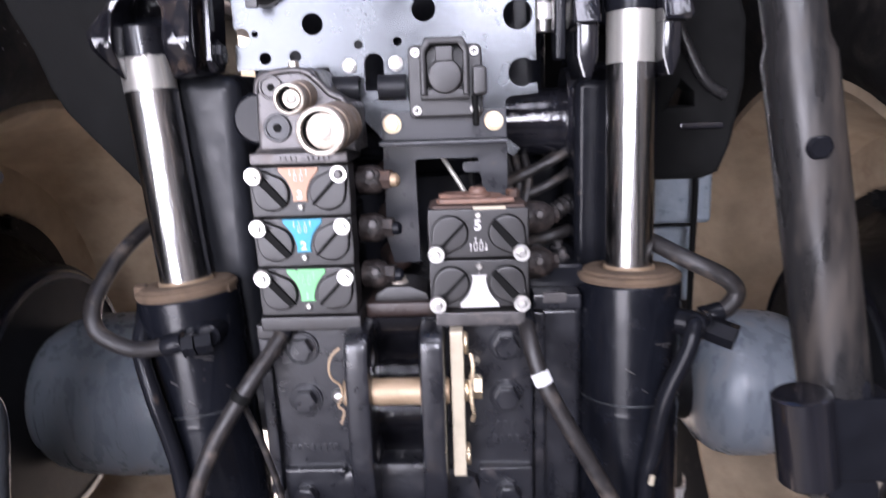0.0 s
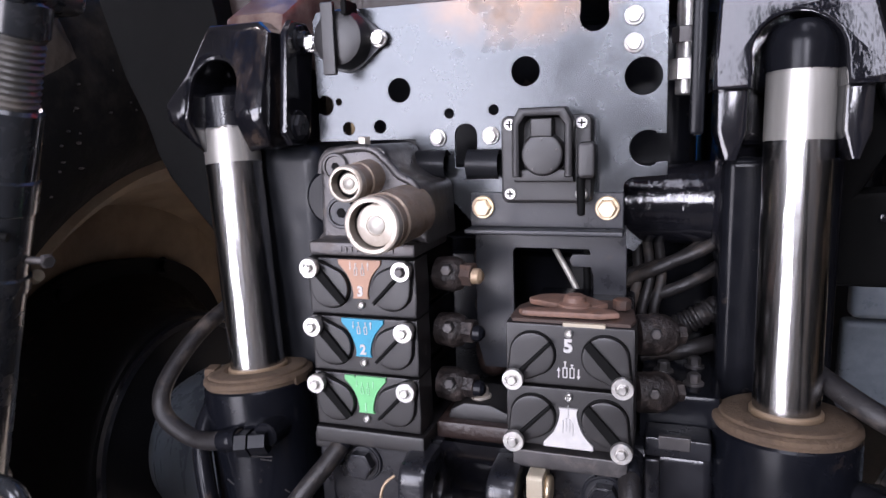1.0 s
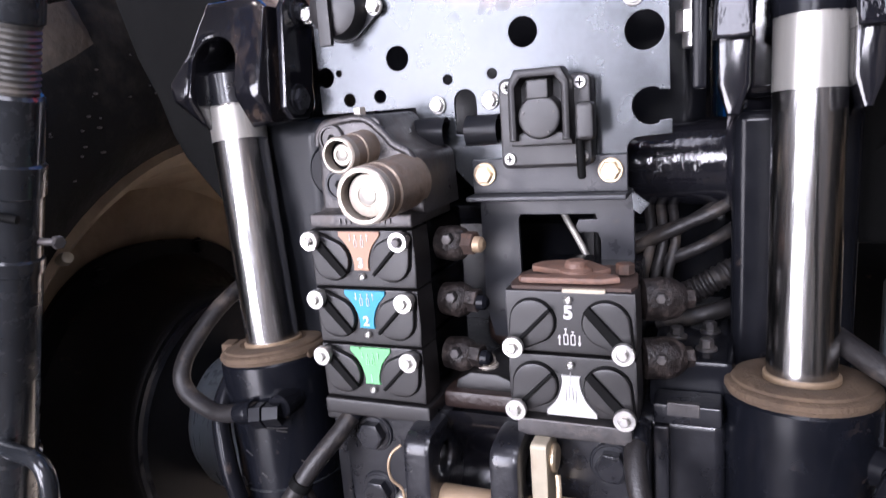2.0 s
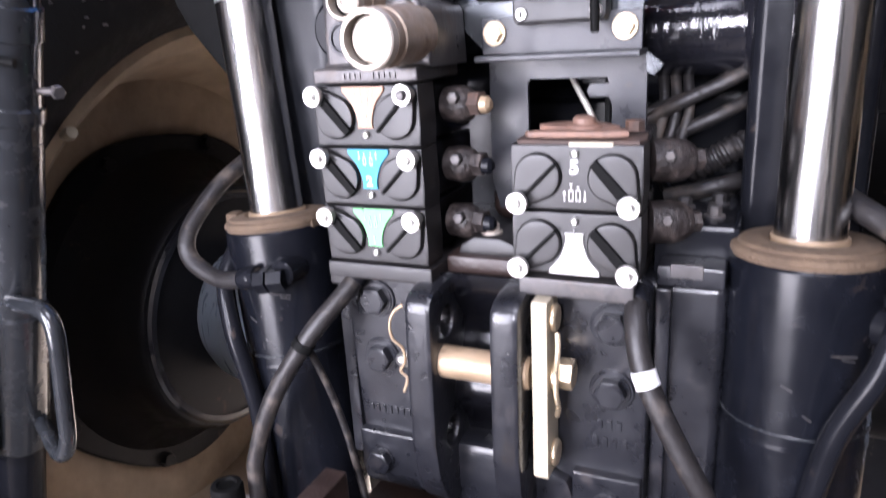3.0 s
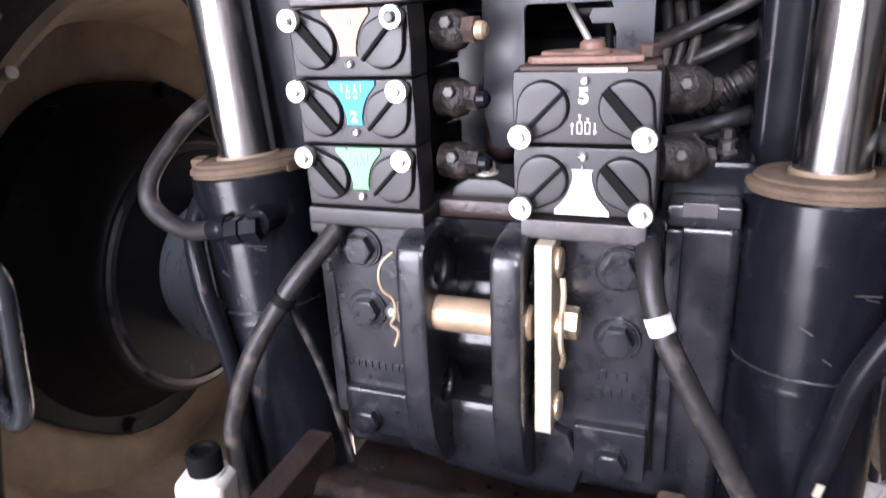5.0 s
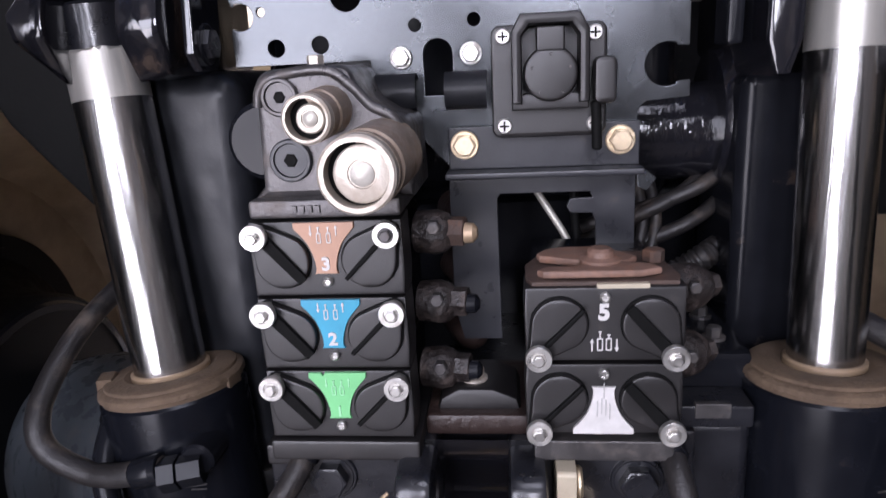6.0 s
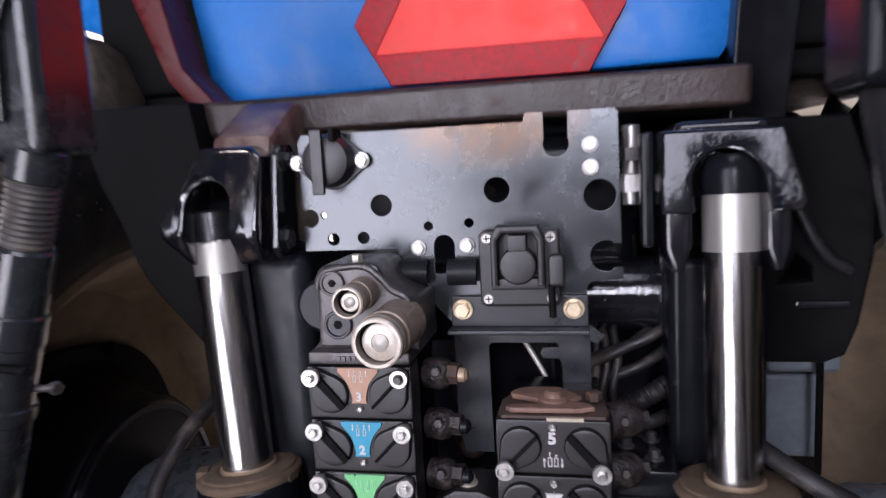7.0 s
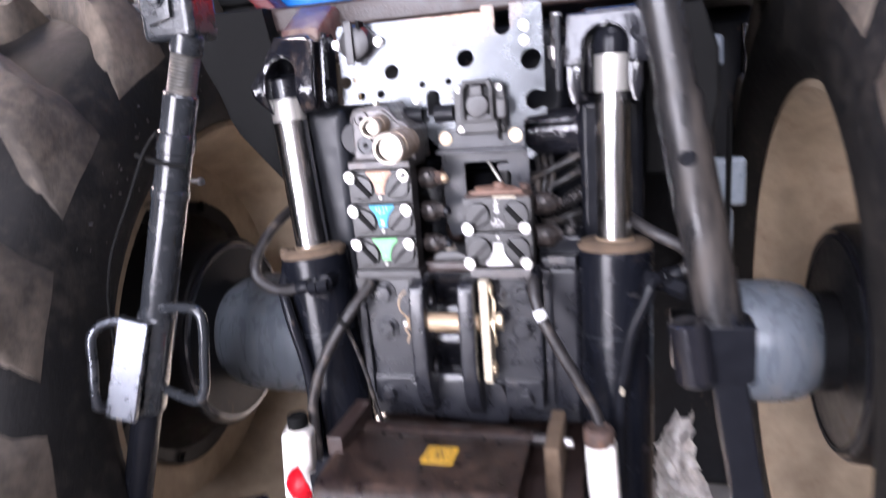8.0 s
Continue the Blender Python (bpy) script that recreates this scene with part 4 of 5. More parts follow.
def leaned(bm, k, z, y=1.085):
    """Tilts the front of a casting back above z."""
    for v in bm.verts:
        if v.co.z > z and v.co.y < y + 0.06:
            v.co.y += k * (v.co.z - z)
    return bm


def build_lift_arm(side):
    s = side
    if s > 0:
        cx, r, az, z0, z1, xl, xr = 0.2165, 0.033, 1.435, 1.408, 1.488, 0.154, 0.284
        fork = [(xl, z0), (cx - r, z0), (cx - r, az), *circle(cx, az, r, 18, 180, -180), (cx + r, z0), (xr - 0.006, z0), (xr, z0 + 0.008), (xr - 0.012, z1), (xl + 0.004, z1)]
        arm = part("lift_arm", leaned(sheet(fork[::-1], [], 1.085, 0.10, 0.004), 0.5, z0), FORK, TRACTOR, "thick glossy black lift arm ending in a fork")
        for a, b in ((xl + 0.004, cx - r - 0.001), (cx + r + 0.001, xr - 0.012)):
            taper = [(a + 0.007, 1.350), (b - 0.007, 1.350), (b, 1.374), (b, z0 + 0.004), (a, z0 + 0.004), (a, 1.374)]
            part("fork_cheek", sheet(taper, [], 1.096, 0.09, 0.005), ARM, arm)
        part("arm_beam", box((0.176, 1.19, 1.36), (0.276, 1.36, 1.50), 0.012, 3), ARM, arm)
        outer = box((0.368, 1.30, 1.392), (0.414, 1.42, 1.446), 0.008, 3)
        part("outer_arm", leaned(outer, 0.3, 1.392, 1.30), AXLE, arm, "blue grey outer end of the lift arm")
        part("outer_brace", sheet([(0.278, 1.50), (0.372, 1.50), (0.398, 1.42), (0.400, 1.34), (0.386, 1.262), (0.372, 1.225), (0.350, 1.216), (0.278, 1.216)], [[(0.302, 1.312), (0.318, 1.344), (0.333, 1.330), (0.334, 1.314)]], 1.24, 0.05, 0.008), SLOT, arm, "black outer brace behind the ram")
        part("brace_rib", hose([(0.300, 1.236, 1.44), (0.320, 1.234, 1.39), (0.345, 1.234, 1.345), (0.372, 1.236, 1.325)], 0.007, 12, 8), TUBE, arm)
        part("brace_rib", box((0.315, 1.232, 1.283), (0.372, 1.242, 1.292), 0.003), ARM, arm)
        part("side_strap", box((0.138, 1.12, 1.372), (0.1505, 1.155, 1.488), 0.004), BLACK, arm, "narrow black strap beside the fork")
    else:
        cx, r, az, z0, z1, xl, xr = -0.3225, 0.0265, 1.433, 1.366, 1.497, -0.380, -0.262
        fork = [(xl + 0.026, z0), (cx - r, z0), (cx - r, az), *circle(cx, az, r, 18, 180, -180), (cx + r, z0), (xr - 0.006, z0 + 0.004), (xr, z0 + 0.02), (xr, z1 - 0.012), (xr - 0.014, z1), (xl + 0.044, z1),
                (xl + 0.034, z1 - 0.022), (xl + 0.022, z1 - 0.05), (xl, z0 + 0.052), (xl + 0.004, z0 + 0.034)]
        body = sheet(fork[::-1], [], 1.079, 0.10, 0.006)
        for cut in (1.41, z0 + 0.032):
            bmesh.ops.bisect_plane(body, geom=[*body.verts, *body.edges, *body.faces], plane_co=(0, 0, cut), plane_no=(0, 0, 1))
        leaned(body, 0.30, 1.41)
        for v in body.verts:
            if v.co.z < z0 + 0.032 and v.co.y < 1.12:
                v.co.y += 0.7 * (z0 + 0.032 - v.co.z)
        arm = part("lift_arm", body, ARM, TRACTOR, "thick glossy black lift arm ending in a fork")
        part("arm_beam", box((-0.385, 1.17, 1.36), (-0.295, 1.36, 1.50), 0.018, 3), ARM, arm)
        top = sheet([(1.125, z1 - 0.02), (1.135, z1 + 0.012), (1.21, z1 + 0.055), (1.34, z1 + 0.06), (1.40, z1 - 0.02), (1.36, z1 - 0.04), (1.15, z1 - 0.035)], [], 0, 0.075, 0.012,
                    Matrix(((0, 0, 1, -0.300), (1, 0, 0, 0), (0, 1, 0, 0), (0, 0, 0, 1))))
        part("web", top, WORN, arm, "dusty upper web")
        # long curved brace running down behind the fork
        brace = sheet([(-0.570, 1.56), (-0.40, 1.56), (-0.385, 1.47), (-0.385, 1.40), (-0.345, 1.32), (-0.29, 1.22), (-0.385, 1.215), (-0.413, 1.250), (-0.452, 1.294), (-0.484, 1.332), (-0.500, 1.362), (-0.515, 1.410), (-0.540, 1.462)], [], 1.20, 0.05, 0.006)
        part("brace", brace, SLOT, arm, "curved black brace behind the fork")
        part("keeper", sheet([(1.10, 1.385), (1.112, 1.372), (1.14, 1.372), (1.15, 1.385), (1.168, 1.485), (1.155, 1.498), (1.125, 1.498), (1.113, 1.485)], [], 0, 0.008, 0.002,
                             Matrix(((0, 0, 1, xr + 0.010), (1, 0, 0, 0), (0, 1, 0, 0), (0, 0, 0, 1)))), ARM, arm, "black pin keeper plate")
        bolt(arm, (xr + 0.013, 1.140, 1.480), (1, 0, 0), 0.010, 0.006, CAST, 1.5, "pin_head")
        bolt(arm, (xr + 0.013, 1.125, 1.392), (1, 0, 0), 0.012, 0.005, CAST, 1.3, "pin_head")


def build_cylinder(side):
    top = Vector((0.226, 1.140, 1.44)) if side > 0 else Vector((-0.342, 1.135, 1.43))
    seat = Vector((0.226, 1.118, 1.126)) if side > 0 else Vector((-0.314, 1.115, 1.122))
    d = (seat - top).normalized()
    r = 0.0276 if side > 0 else 0.0300
    cyl = thing("lift_cylinder", "black hydraulic lift ram with chromed rod and dusty gland ring", "hydraulic cylinder", seat, "lift cylinders")
    part("piston_rod", rod(top + d * 0.05, seat + d * 0.02, r, 0.002, 64), CHROME, cyl, "chromed piston rod")
    grey = 0.077 if side < 0 else 0.075
    start = 0.039 if side < 0 else 0.016
    if side < 0:
        part("rod_end", lathe(top + d * 0.004, top + d * 0.041, [(0, r - 0.005), (0.003, r - 0.002), (0.034, r - 0.002), (0.037, r - 0.003)], 48), CAST, cyl, "dark rod end cap")
    else:
        part("rod_end", lathe(top - d * 0.022, top + d * 0.018, [(0, 0.022), (0.008, 0.028), (0.02, r + 0.003), (0.04, r + 0.002)], 48), BLACK, cyl, "dark rod end cap")
    band = lathe(top + d * start, top + d * grey, [(0, r - 0.002), (0.002, r + 0.0002), (0.02, r + 0.0002), (grey - start, r + 0.0002)], 64)
    away = along(top + d * start, top + d * grey).inverted()
    for v in band.verts:
        q = away @ v.co
        if q.z < 0.01:
            v.co += d * 0.003 * noise.noise((q.x * 260, q.y * 260, side))
    part("dull_band", band, FROST, cyl, "dull chalky band on the rod")
    part("eye", rod(top + Vector((-0.032, 0.02, -0.012)), top + Vector((0.032, 0.02, -0.012)), 0.022, 0.004, 32), BLACK, cyl)
    part("gland_ring", lathe(seat - d * 0.004, seat + d * 0.03, [(0.004, r + 0.0004), (0.003, r + 0.004), (0.0, 0.038), (0.0008, 0.0515), (0.0024, 0.0545), (0.0046, 0.0552), (0.0052, 0.0580), (0.0072, 0.0602), (0.0112, 0.0608), (0.0122, 0.0590), (0.016, 0.0585)], 64), DUSTY, cyl, "ring caked with brown dust")
    part("wiper", ring(seat - d * 0.006, seat + d * 0.002, r + 0.0001, r + 0.0026, 0.001, 48), PIN, cyl, "brassy wiper seal")
    if side < 0:
        for a in (-8, 195):
            edge = Matrix.Translation(seat + d * 0.006) @ Matrix.Rotation(radians(a), 4, "Z")
            part("ring_end", turned(box((0.047, -0.010, -0.004), (0.0605, 0.010, 0.009), 0.002, 2), edge), DUSTY, cyl, "raised end of the dusty ring")
    foot = seat + d * 0.62
    n = 0.60
    part("barrel", lathe(seat + d * 0.0105, foot, [(0, 0.058), (0.003, 0.0605), (0.055, 0.0605), (0.058, 0.0590), (0.15, 0.0590), (0.152, 0.0597), (0.158, 0.0597), (0.16, 0.0590), (n, 0.059)], 56), RAM, cyl, "satin blue black ram barrel")
    part("weld_line", ring(seat + d * 0.150, seat + d * 0.1525, 0.0588, 0.0602, 0.0006, 56), LINK, cyl)
    for k, (turn, down, size) in enumerate(((-62, 0.075, 0.011), (-58, 0.079, 0.006), (-100, 0.105, 0.005), (-84, 0.128, 0.004), (-40, 0.118, 0.004))):
        c, w = math.cos(radians(turn)), math.sin(radians(turn))
        p = seat + d * down + Vector((c * 0.0591, w * 0.0591, 0))
        part("scratch", turned(box((-size, -0.0004, -0.0007), (size, 0.0004, 0.0007), 0), Matrix.Translation(p) @ Matrix.Rotation(radians(turn + 90), 4, "Z") @ Matrix.Rotation(radians(8 + 9 * k), 4, "Y")), BLOCK, cyl, "bare scratch in the paint")
    part("clevis", rod(foot + Vector((-0.05, 0, 0)), foot + Vector((0.05, 0, 0)), 0.06, 0.006, 32), BLACK, cyl)
    if side < 0:
        p = seat + d * 0.047 + Vector((0.041, -0.050, 0))
        part("port", rod(p + Vector((0, 0.02, 0)), p + Vector((0.0, -0.012, 0)), 0.014, 0.002), BLACK, cyl)
        part("port_elbow", join(hexagon(p + Vector((0.006, -0.014, -0.004)), p + Vector((-0.012, -0.018, -0.006)), 0.0125), hexagon(p + Vector((-0.012, -0.018, -0.006)), p + Vector((-0.026, -0.02, -0.008)), 0.014)), BLACK, cyl)
    else:
        p = seat + d * 0.055 + Vector((0.058, -0.03, 0))
        part("port", rod(p + Vector((-0.02, 0.01, 0)), p + Vector((0.022, -0.014, -0.004)), 0.016, 0.002), BLACK, cyl)
        part("port_elbow", hexagon(p + Vector((0.022, -0.014, -0.004)), p + Vector((0.05, -0.03, -0.012)), 0.015), BLACK, cyl)
    return cyl


def build_links():
    # left adjustable link with threaded sleeve and handle
    lk = thing("lift_link", "black adjustable lift link with threaded sleeve and grip", "lift link", (-0.45, 0.88, 0.9), "lift links")
    top, d = Vector((-0.381, 0.925, 1.490)), Vector((-0.322, 0.0, -1)).normalized()
    part("yoke", box((-0.440, 0.900, 1.488), (-0.354, 0.975, 1.78), 0.012, 3), LINK, lk)
    part("keeper", sheet([(-0.418, 1.51), (-0.382, 1.52), (-0.378, 1.59), (-0.364, 1.62), (-0.370, 1.64), (-0.424, 1.635), (-0.428, 1.53)], [], 0.892, 0.008, 0.002), LINK, lk)
    for z in (1.548, 1.605):
        bolt(lk, (-0.400, 0.892, z), (0, -1, 0), 0.012, 0.005, LINK, 1.2)
    part("collar", rod(top - d * 0.01, top + d * 0.022, 0.0245, 0.003, 28), LINK, lk)
    prof = [(0, 0.0225)]
    for k in range(11):
        prof += [(0.002 + 0.0055 * k, 0.0225), (0.0048 + 0.0055 * k, 0.0205)]
    part("thread", lathe(top + d * 0.02, top + d * 0.12, prof + [(0.10, 0.0205)], 28), SPINDLE, lk, "worn threaded spindle")
    part("sleeve", lathe(top + d * 0.080, top + d * 0.50, [(0, 0.0240), (0.003, 0.0265), (0.06, 0.0265), (0.062, 0.0290), (0.09, 0.0290), (0.092, 0.0272), (0.15, 0.0275), (0.152, 0.0300), (0.165, 0.0300), (0.167, 0.0280), (0.42, 0.0285)], 40), LINK, lk)
    a, b = top + d * 0.455, top + d * 0.635
    part("lower_sleeve", lathe(a - d * 0.004, b, [(0, 0.029), (0.003, 0.032), (0.178, 0.032), (0.184, 0.029)], 40), LINK, lk)
    tilt = Matrix.Translation(a) @ Matrix.Rotation(math.atan2(-d.x, -d.z), 4, "Y")
    part("grip_plate", turned(box((-0.026, -0.010, -0.178), (0.026, 0.006, 0.0), 0.003, 3), tilt @ Matrix.Translation((-0.014, -0.037, 0)) @ Matrix.Rotation(radians(12), 4, "Z") @ Matrix.Rotation(radians(-5), 4, "X")), GRIP, lk, "bare steel plate with a bright face")
    part("lower_rod", rod(b, b + d * 0.35, 0.026, 0.004), BLACK, lk)
    x = a + d * 0.01
    part("handle", hose([x + Vector((-0.050, -0.010, 0.004)), x + Vector((-0.078, -0.036, 0.004)), x + Vector((-0.091, -0.052, -0.012)), x + Vector((-0.095, -0.056, -0.06)), x + Vector((-0.101, -0.060, -0.120)), x + Vector((-0.099, -0.050, -0.140)), x + Vector((-0.086, 0.004, -0.150))], 0.0085), GRIP, lk, "bent grip bar")
    part("handle", hose([x + Vector((-0.022, 0.014, 0.024)), x + Vector((0.040, -0.022, 0.030)), x + Vector((0.092, -0.034, 0.034)), x + Vector((0.112, -0.038, 0.026)), x + Vector((0.116, -0.040, 0.002)), x + Vector((0.108, -0.042, -0.06)), x + Vector((0.100, -0.043, -0.106)), x + Vector((0.078, -0.040, -0.124)), x + Vector((-0.010, 0.004, -0.130))], 0.0085), LINK, lk, "black bent grip bar")
    ll = thing("lower_link", "black lower hitch arm below the lift link", "hitch arm", (-0.55, 0.90, 0.67))
    part("arm_bar", turned(box((-0.024, -0.036, 0), (0.024, 0.036, 0.42), 0.010, 3), along(Vector((-0.76, 0.87, 0.585)), Vector((-0.352, 0.915, 0.695)))), BLACK, ll)
    # right fixed link
    lk = thing("lift_link", "plain black tubular lift link with lower clamp", "lift link", (0.33, 0.86, 0.9), "lift links")
    part("yoke", box((0.246, 0.872, 1.500), (0.322, 0.945, 1.80), 0.010, 3), BLACK, lk)
    part("cover_plate", sheet([*circle(0.283, 1.552, 0.030, 12, 180, 180), (0.314, 1.72), (0.252, 1.72)], [], 0.862, 0.010, 0.003), BLACK, lk)
    bolt(lk, (0.283, 0.862, 1.556), (0, -1, 0), 0.014, 0.006, ARM, 1.2)
    t, e = Vector((0.281, 0.905, 1.505)), Vector((0.362, 0.900, 1.065))
    way = (e - t).normalized()
    part("upper_tube", lathe(t, e, [(0, 0.0225), (0.004, 0.0245), (0.135, 0.0245), (0.150, 0.0290), (0.40, 0.0300), (0.446, 0.0300)], 44), TUBE, lk, "dusty black tube")
    bolt(lk, t + way * 0.222 + Vector((-0.004, -0.0265, 0)), (-0.12, -1, 0), 0.010, 0.003, BLACK, 1.05, "rivet")
    bolt(lk, t + way * 0.098 + Vector((0.0, -0.022, 0)), (0, -1, 0), 0.0042, 0.002, BLOCK, 1.1, "screw")
    low = e + (Vector((0.405, 0.895, 0.80)) - e).normalized() * 0.42
    part("lower_bar", turned(box((-0.027, -0.022, 0), (0.027, 0.022, 0.44), 0.006, 2), along(e - way * 0.02, low)), BLACK, lk)
    part("clamp", lathe((0.318, 0.872, 1.078), (0.330, 0.868, 0.992), [(0, 0.021), (0.003, 0.025), (0.082, 0.025), (0.086, 0.021)], 32), ARM, lk, "glossy black clamp sleeve")
    part("clamp_block", box((0.336, 0.868, 0.99), (0.402, 0.925, 1.072), 0.006, 2), BLACK, lk)


# ---- lower hitch ----
YZ = Matrix(((0, 0, 1, 0), (1, 0, 0, 0), (0, 1, 0, 0), (0, 0, 0, 1)))


def build_hitch():
    h = part("hitch_frame", box((-0.222, 1.095, 0.80), (0.168, 1.36, 1.088), 0.010, 3), CAST, TRACTOR, "dark blue grey cast hitch frame")
    f = 1.070
    part("left_plate", sheet([(-0.205, 1.083), (-0.095, 1.083), (-0.095, 0.845), (-0.135, 0.832), (-0.188, 0.838), (-0.196, 0.86)], [], f, 0.05, 0.005), CAST, h)
    part("right_plate", sheet([(-0.005, 1.083), (0.107, 1.083), (0.107, 0.85), (0.10, 0.838), (0.045, 0.822), (-0.005, 0.845)], [], f, 0.05, 0.005), CAST, h)
    part("edge_rib", box((0.108, 1.084, 0.84), (0.122, 1.12, 1.085), 0.003), CAST, h)
    part("edge_rib", box((-0.222, 1.082, 0.85), (-0.207, 1.12, 1.07), 0.003), CAST, h)
    trough = bmesh.new()
    rows = [[trough.verts.new((x, 1.076 + 0.016 * math.cos(math.tau * (z - 0.905) / 0.12), z)) for x in (-0.096, -0.004)] for z in [0.80 + 0.29 * k / 28 for k in range(29)]]
    for p, q in zip(rows, rows[1:]):
        trough.faces.new((p[0], p[1], q[1], q[0]))
    bmesh.ops.solidify(trough, geom=trough.faces[:], thickness=-0.01)
    bmesh.ops.recalc_face_normals(trough, faces=trough.faces)
    part("trough", trough, ARM, h, "glossy black wavy trough between the cheeks")
    for x0, x1 in ((-0.106, -0.078), (-0.023, 0.005)):
        side = [(1.075, 1.086), (1.04, 1.086), *circle(1.030, 1.066, 0.018, 6, 90, 90), (1.010, 1.03), (1.008, 0.93), (1.014, 0.89), (1.028, 0.86), (1.05, 0.838), (1.10, 0.830), (1.10, 1.086)]
        holes = [circle(1.052, 1.045, 0.014, 20), circle(1.052, 0.925, 0.014, 20)]
        part("cheek", sheet(side, holes, 0, x1 - x0, 0.006, Matrix.Translation(((x0 + x1) / 2, 0, 0)) @ YZ), CAST, h, "worn rounded cheek plate")
    part("foot_web", sheet([(-0.150, 0.880), (-0.128, 0.834), (-0.085, 0.822), (0.0, 0.812), (0.042, 0.816), (0.050, 0.845), (0.036, 0.885), (-0.006, 0.905), (-0.094, 0.905)], [], 1.059, 0.045, 0.008), CAST, h)
    for x in (-0.1655, 0.075):
        for z in (1.052, 0.987):
            ringed = part("washer_seat", ring((x, f + 0.001, z), (x, f - 0.0025, z), 0.016, 0.0205, 0.001), CAST, h)
            bolt(h, (x, f - 0.001, z), (0, -1, 0), 0.0145, 0.010, CAST, 1.25)
    for x0, x1 in ((-0.197, -0.122), (0.040, 0.105)):
        part("pad", box((x0, 1.060, 0.845), (x1, 1.085, 0.898), 0.003), CAST, h)
        bolt(h, ((x0 + x1) / 2 + (0.002 if x0 > 0 else -0.012), 1.060, 0.864), (0, -1, 0), 0.0145, 0.010, CAST, 1.05)
    part("cast_mark", join(*[box((-0.187 + 0.0075 * k, 1.0685, 0.918 + (0.0 if k % 2 else 0.001)), (-0.182 + 0.0075 * k, 1.0715, 0.927), 0.0005) for k in range(8)]), CAST, h)
    part("cast_mark", join(*[box((0.062 + 0.009 * k, 1.0685, 0.945), (0.067 + 0.009 * k, 1.0715, 0.954), 0.0005) for k in range(3)] +
                            [box((0.058 + 0.009 * k, 1.0685, 0.926), (0.063 + 0.009 * k, 1.0715, 0.936), 0.0005) for k in range(4)]), CAST, h)
    pin = thing("hitch_pin", "yellow zinc hitch pin through the cheeks with spring clip", "pin", (-0.05, 1.035, 1.010))
    part("shaft", rod((-0.112, 1.036, 1.010), (0.009, 1.036, 1.010), 0.0155, 0.002, 28), PIN, pin)
    part("spring_clip", hose([(-0.111, 1.022, 1.069), (-0.119, 1.018, 1.062), (-0.123, 1.016, 1.050), (-0.121, 1.016, 1.036), (-0.112, 1.018, 1.026), (-0.111, 1.018, 1.012), (-0.116, 1.018, 1.002), (-0.110, 1.019, 0.994), (-0.114, 1.018, 0.980)], 0.0015, 8), PIN, pin, "dull brass coloured spring clip")
    part("pin_head", lathe((-0.107, 1.030, 1.010), (-0.124, 1.024, 1.010), [(0, 0.007), (0.006, 0.0085), (0.013, 0.0075), (0.017, 0.004), (0.018, 0)], 20), ZINC, pin, "bright rounded pin head")
    lock = thing("lock_plate", "pale yellow steel lock plate beside the hitch cheek", "plate", (0.02, 1.05, 0.905))
    side = rounded(1.028, 0.905, 1.066, 1.083, 0.004)
    part("bar", sheet(side, [], 0, 0.0145, 0.0012, Matrix.Translation((0.0185, 0, 0)) @ YZ), PALE, lock)
    for z in (0.925, 1.005, 1.063):
        part("head", rod((0.0255, 1.047, z), (0.031, 1.047, z), 0.013, 0.002, 20), GOLD, lock)
    part("bolt_head", hexagon((0.031, 1.045, 1.010), (0.046, 1.045, 1.010), 0.014), GOLD, lock)
    part("clip", hose([(0.034, 1.032, 1.055), (0.036, 1.026, 1.042), (0.034, 1.027, 1.02), (0.034, 1.026, 1.0), (0.036, 1.027, 0.985), (0.034, 1.03, 0.975)], 0.0025, 8), GOLD, lock)


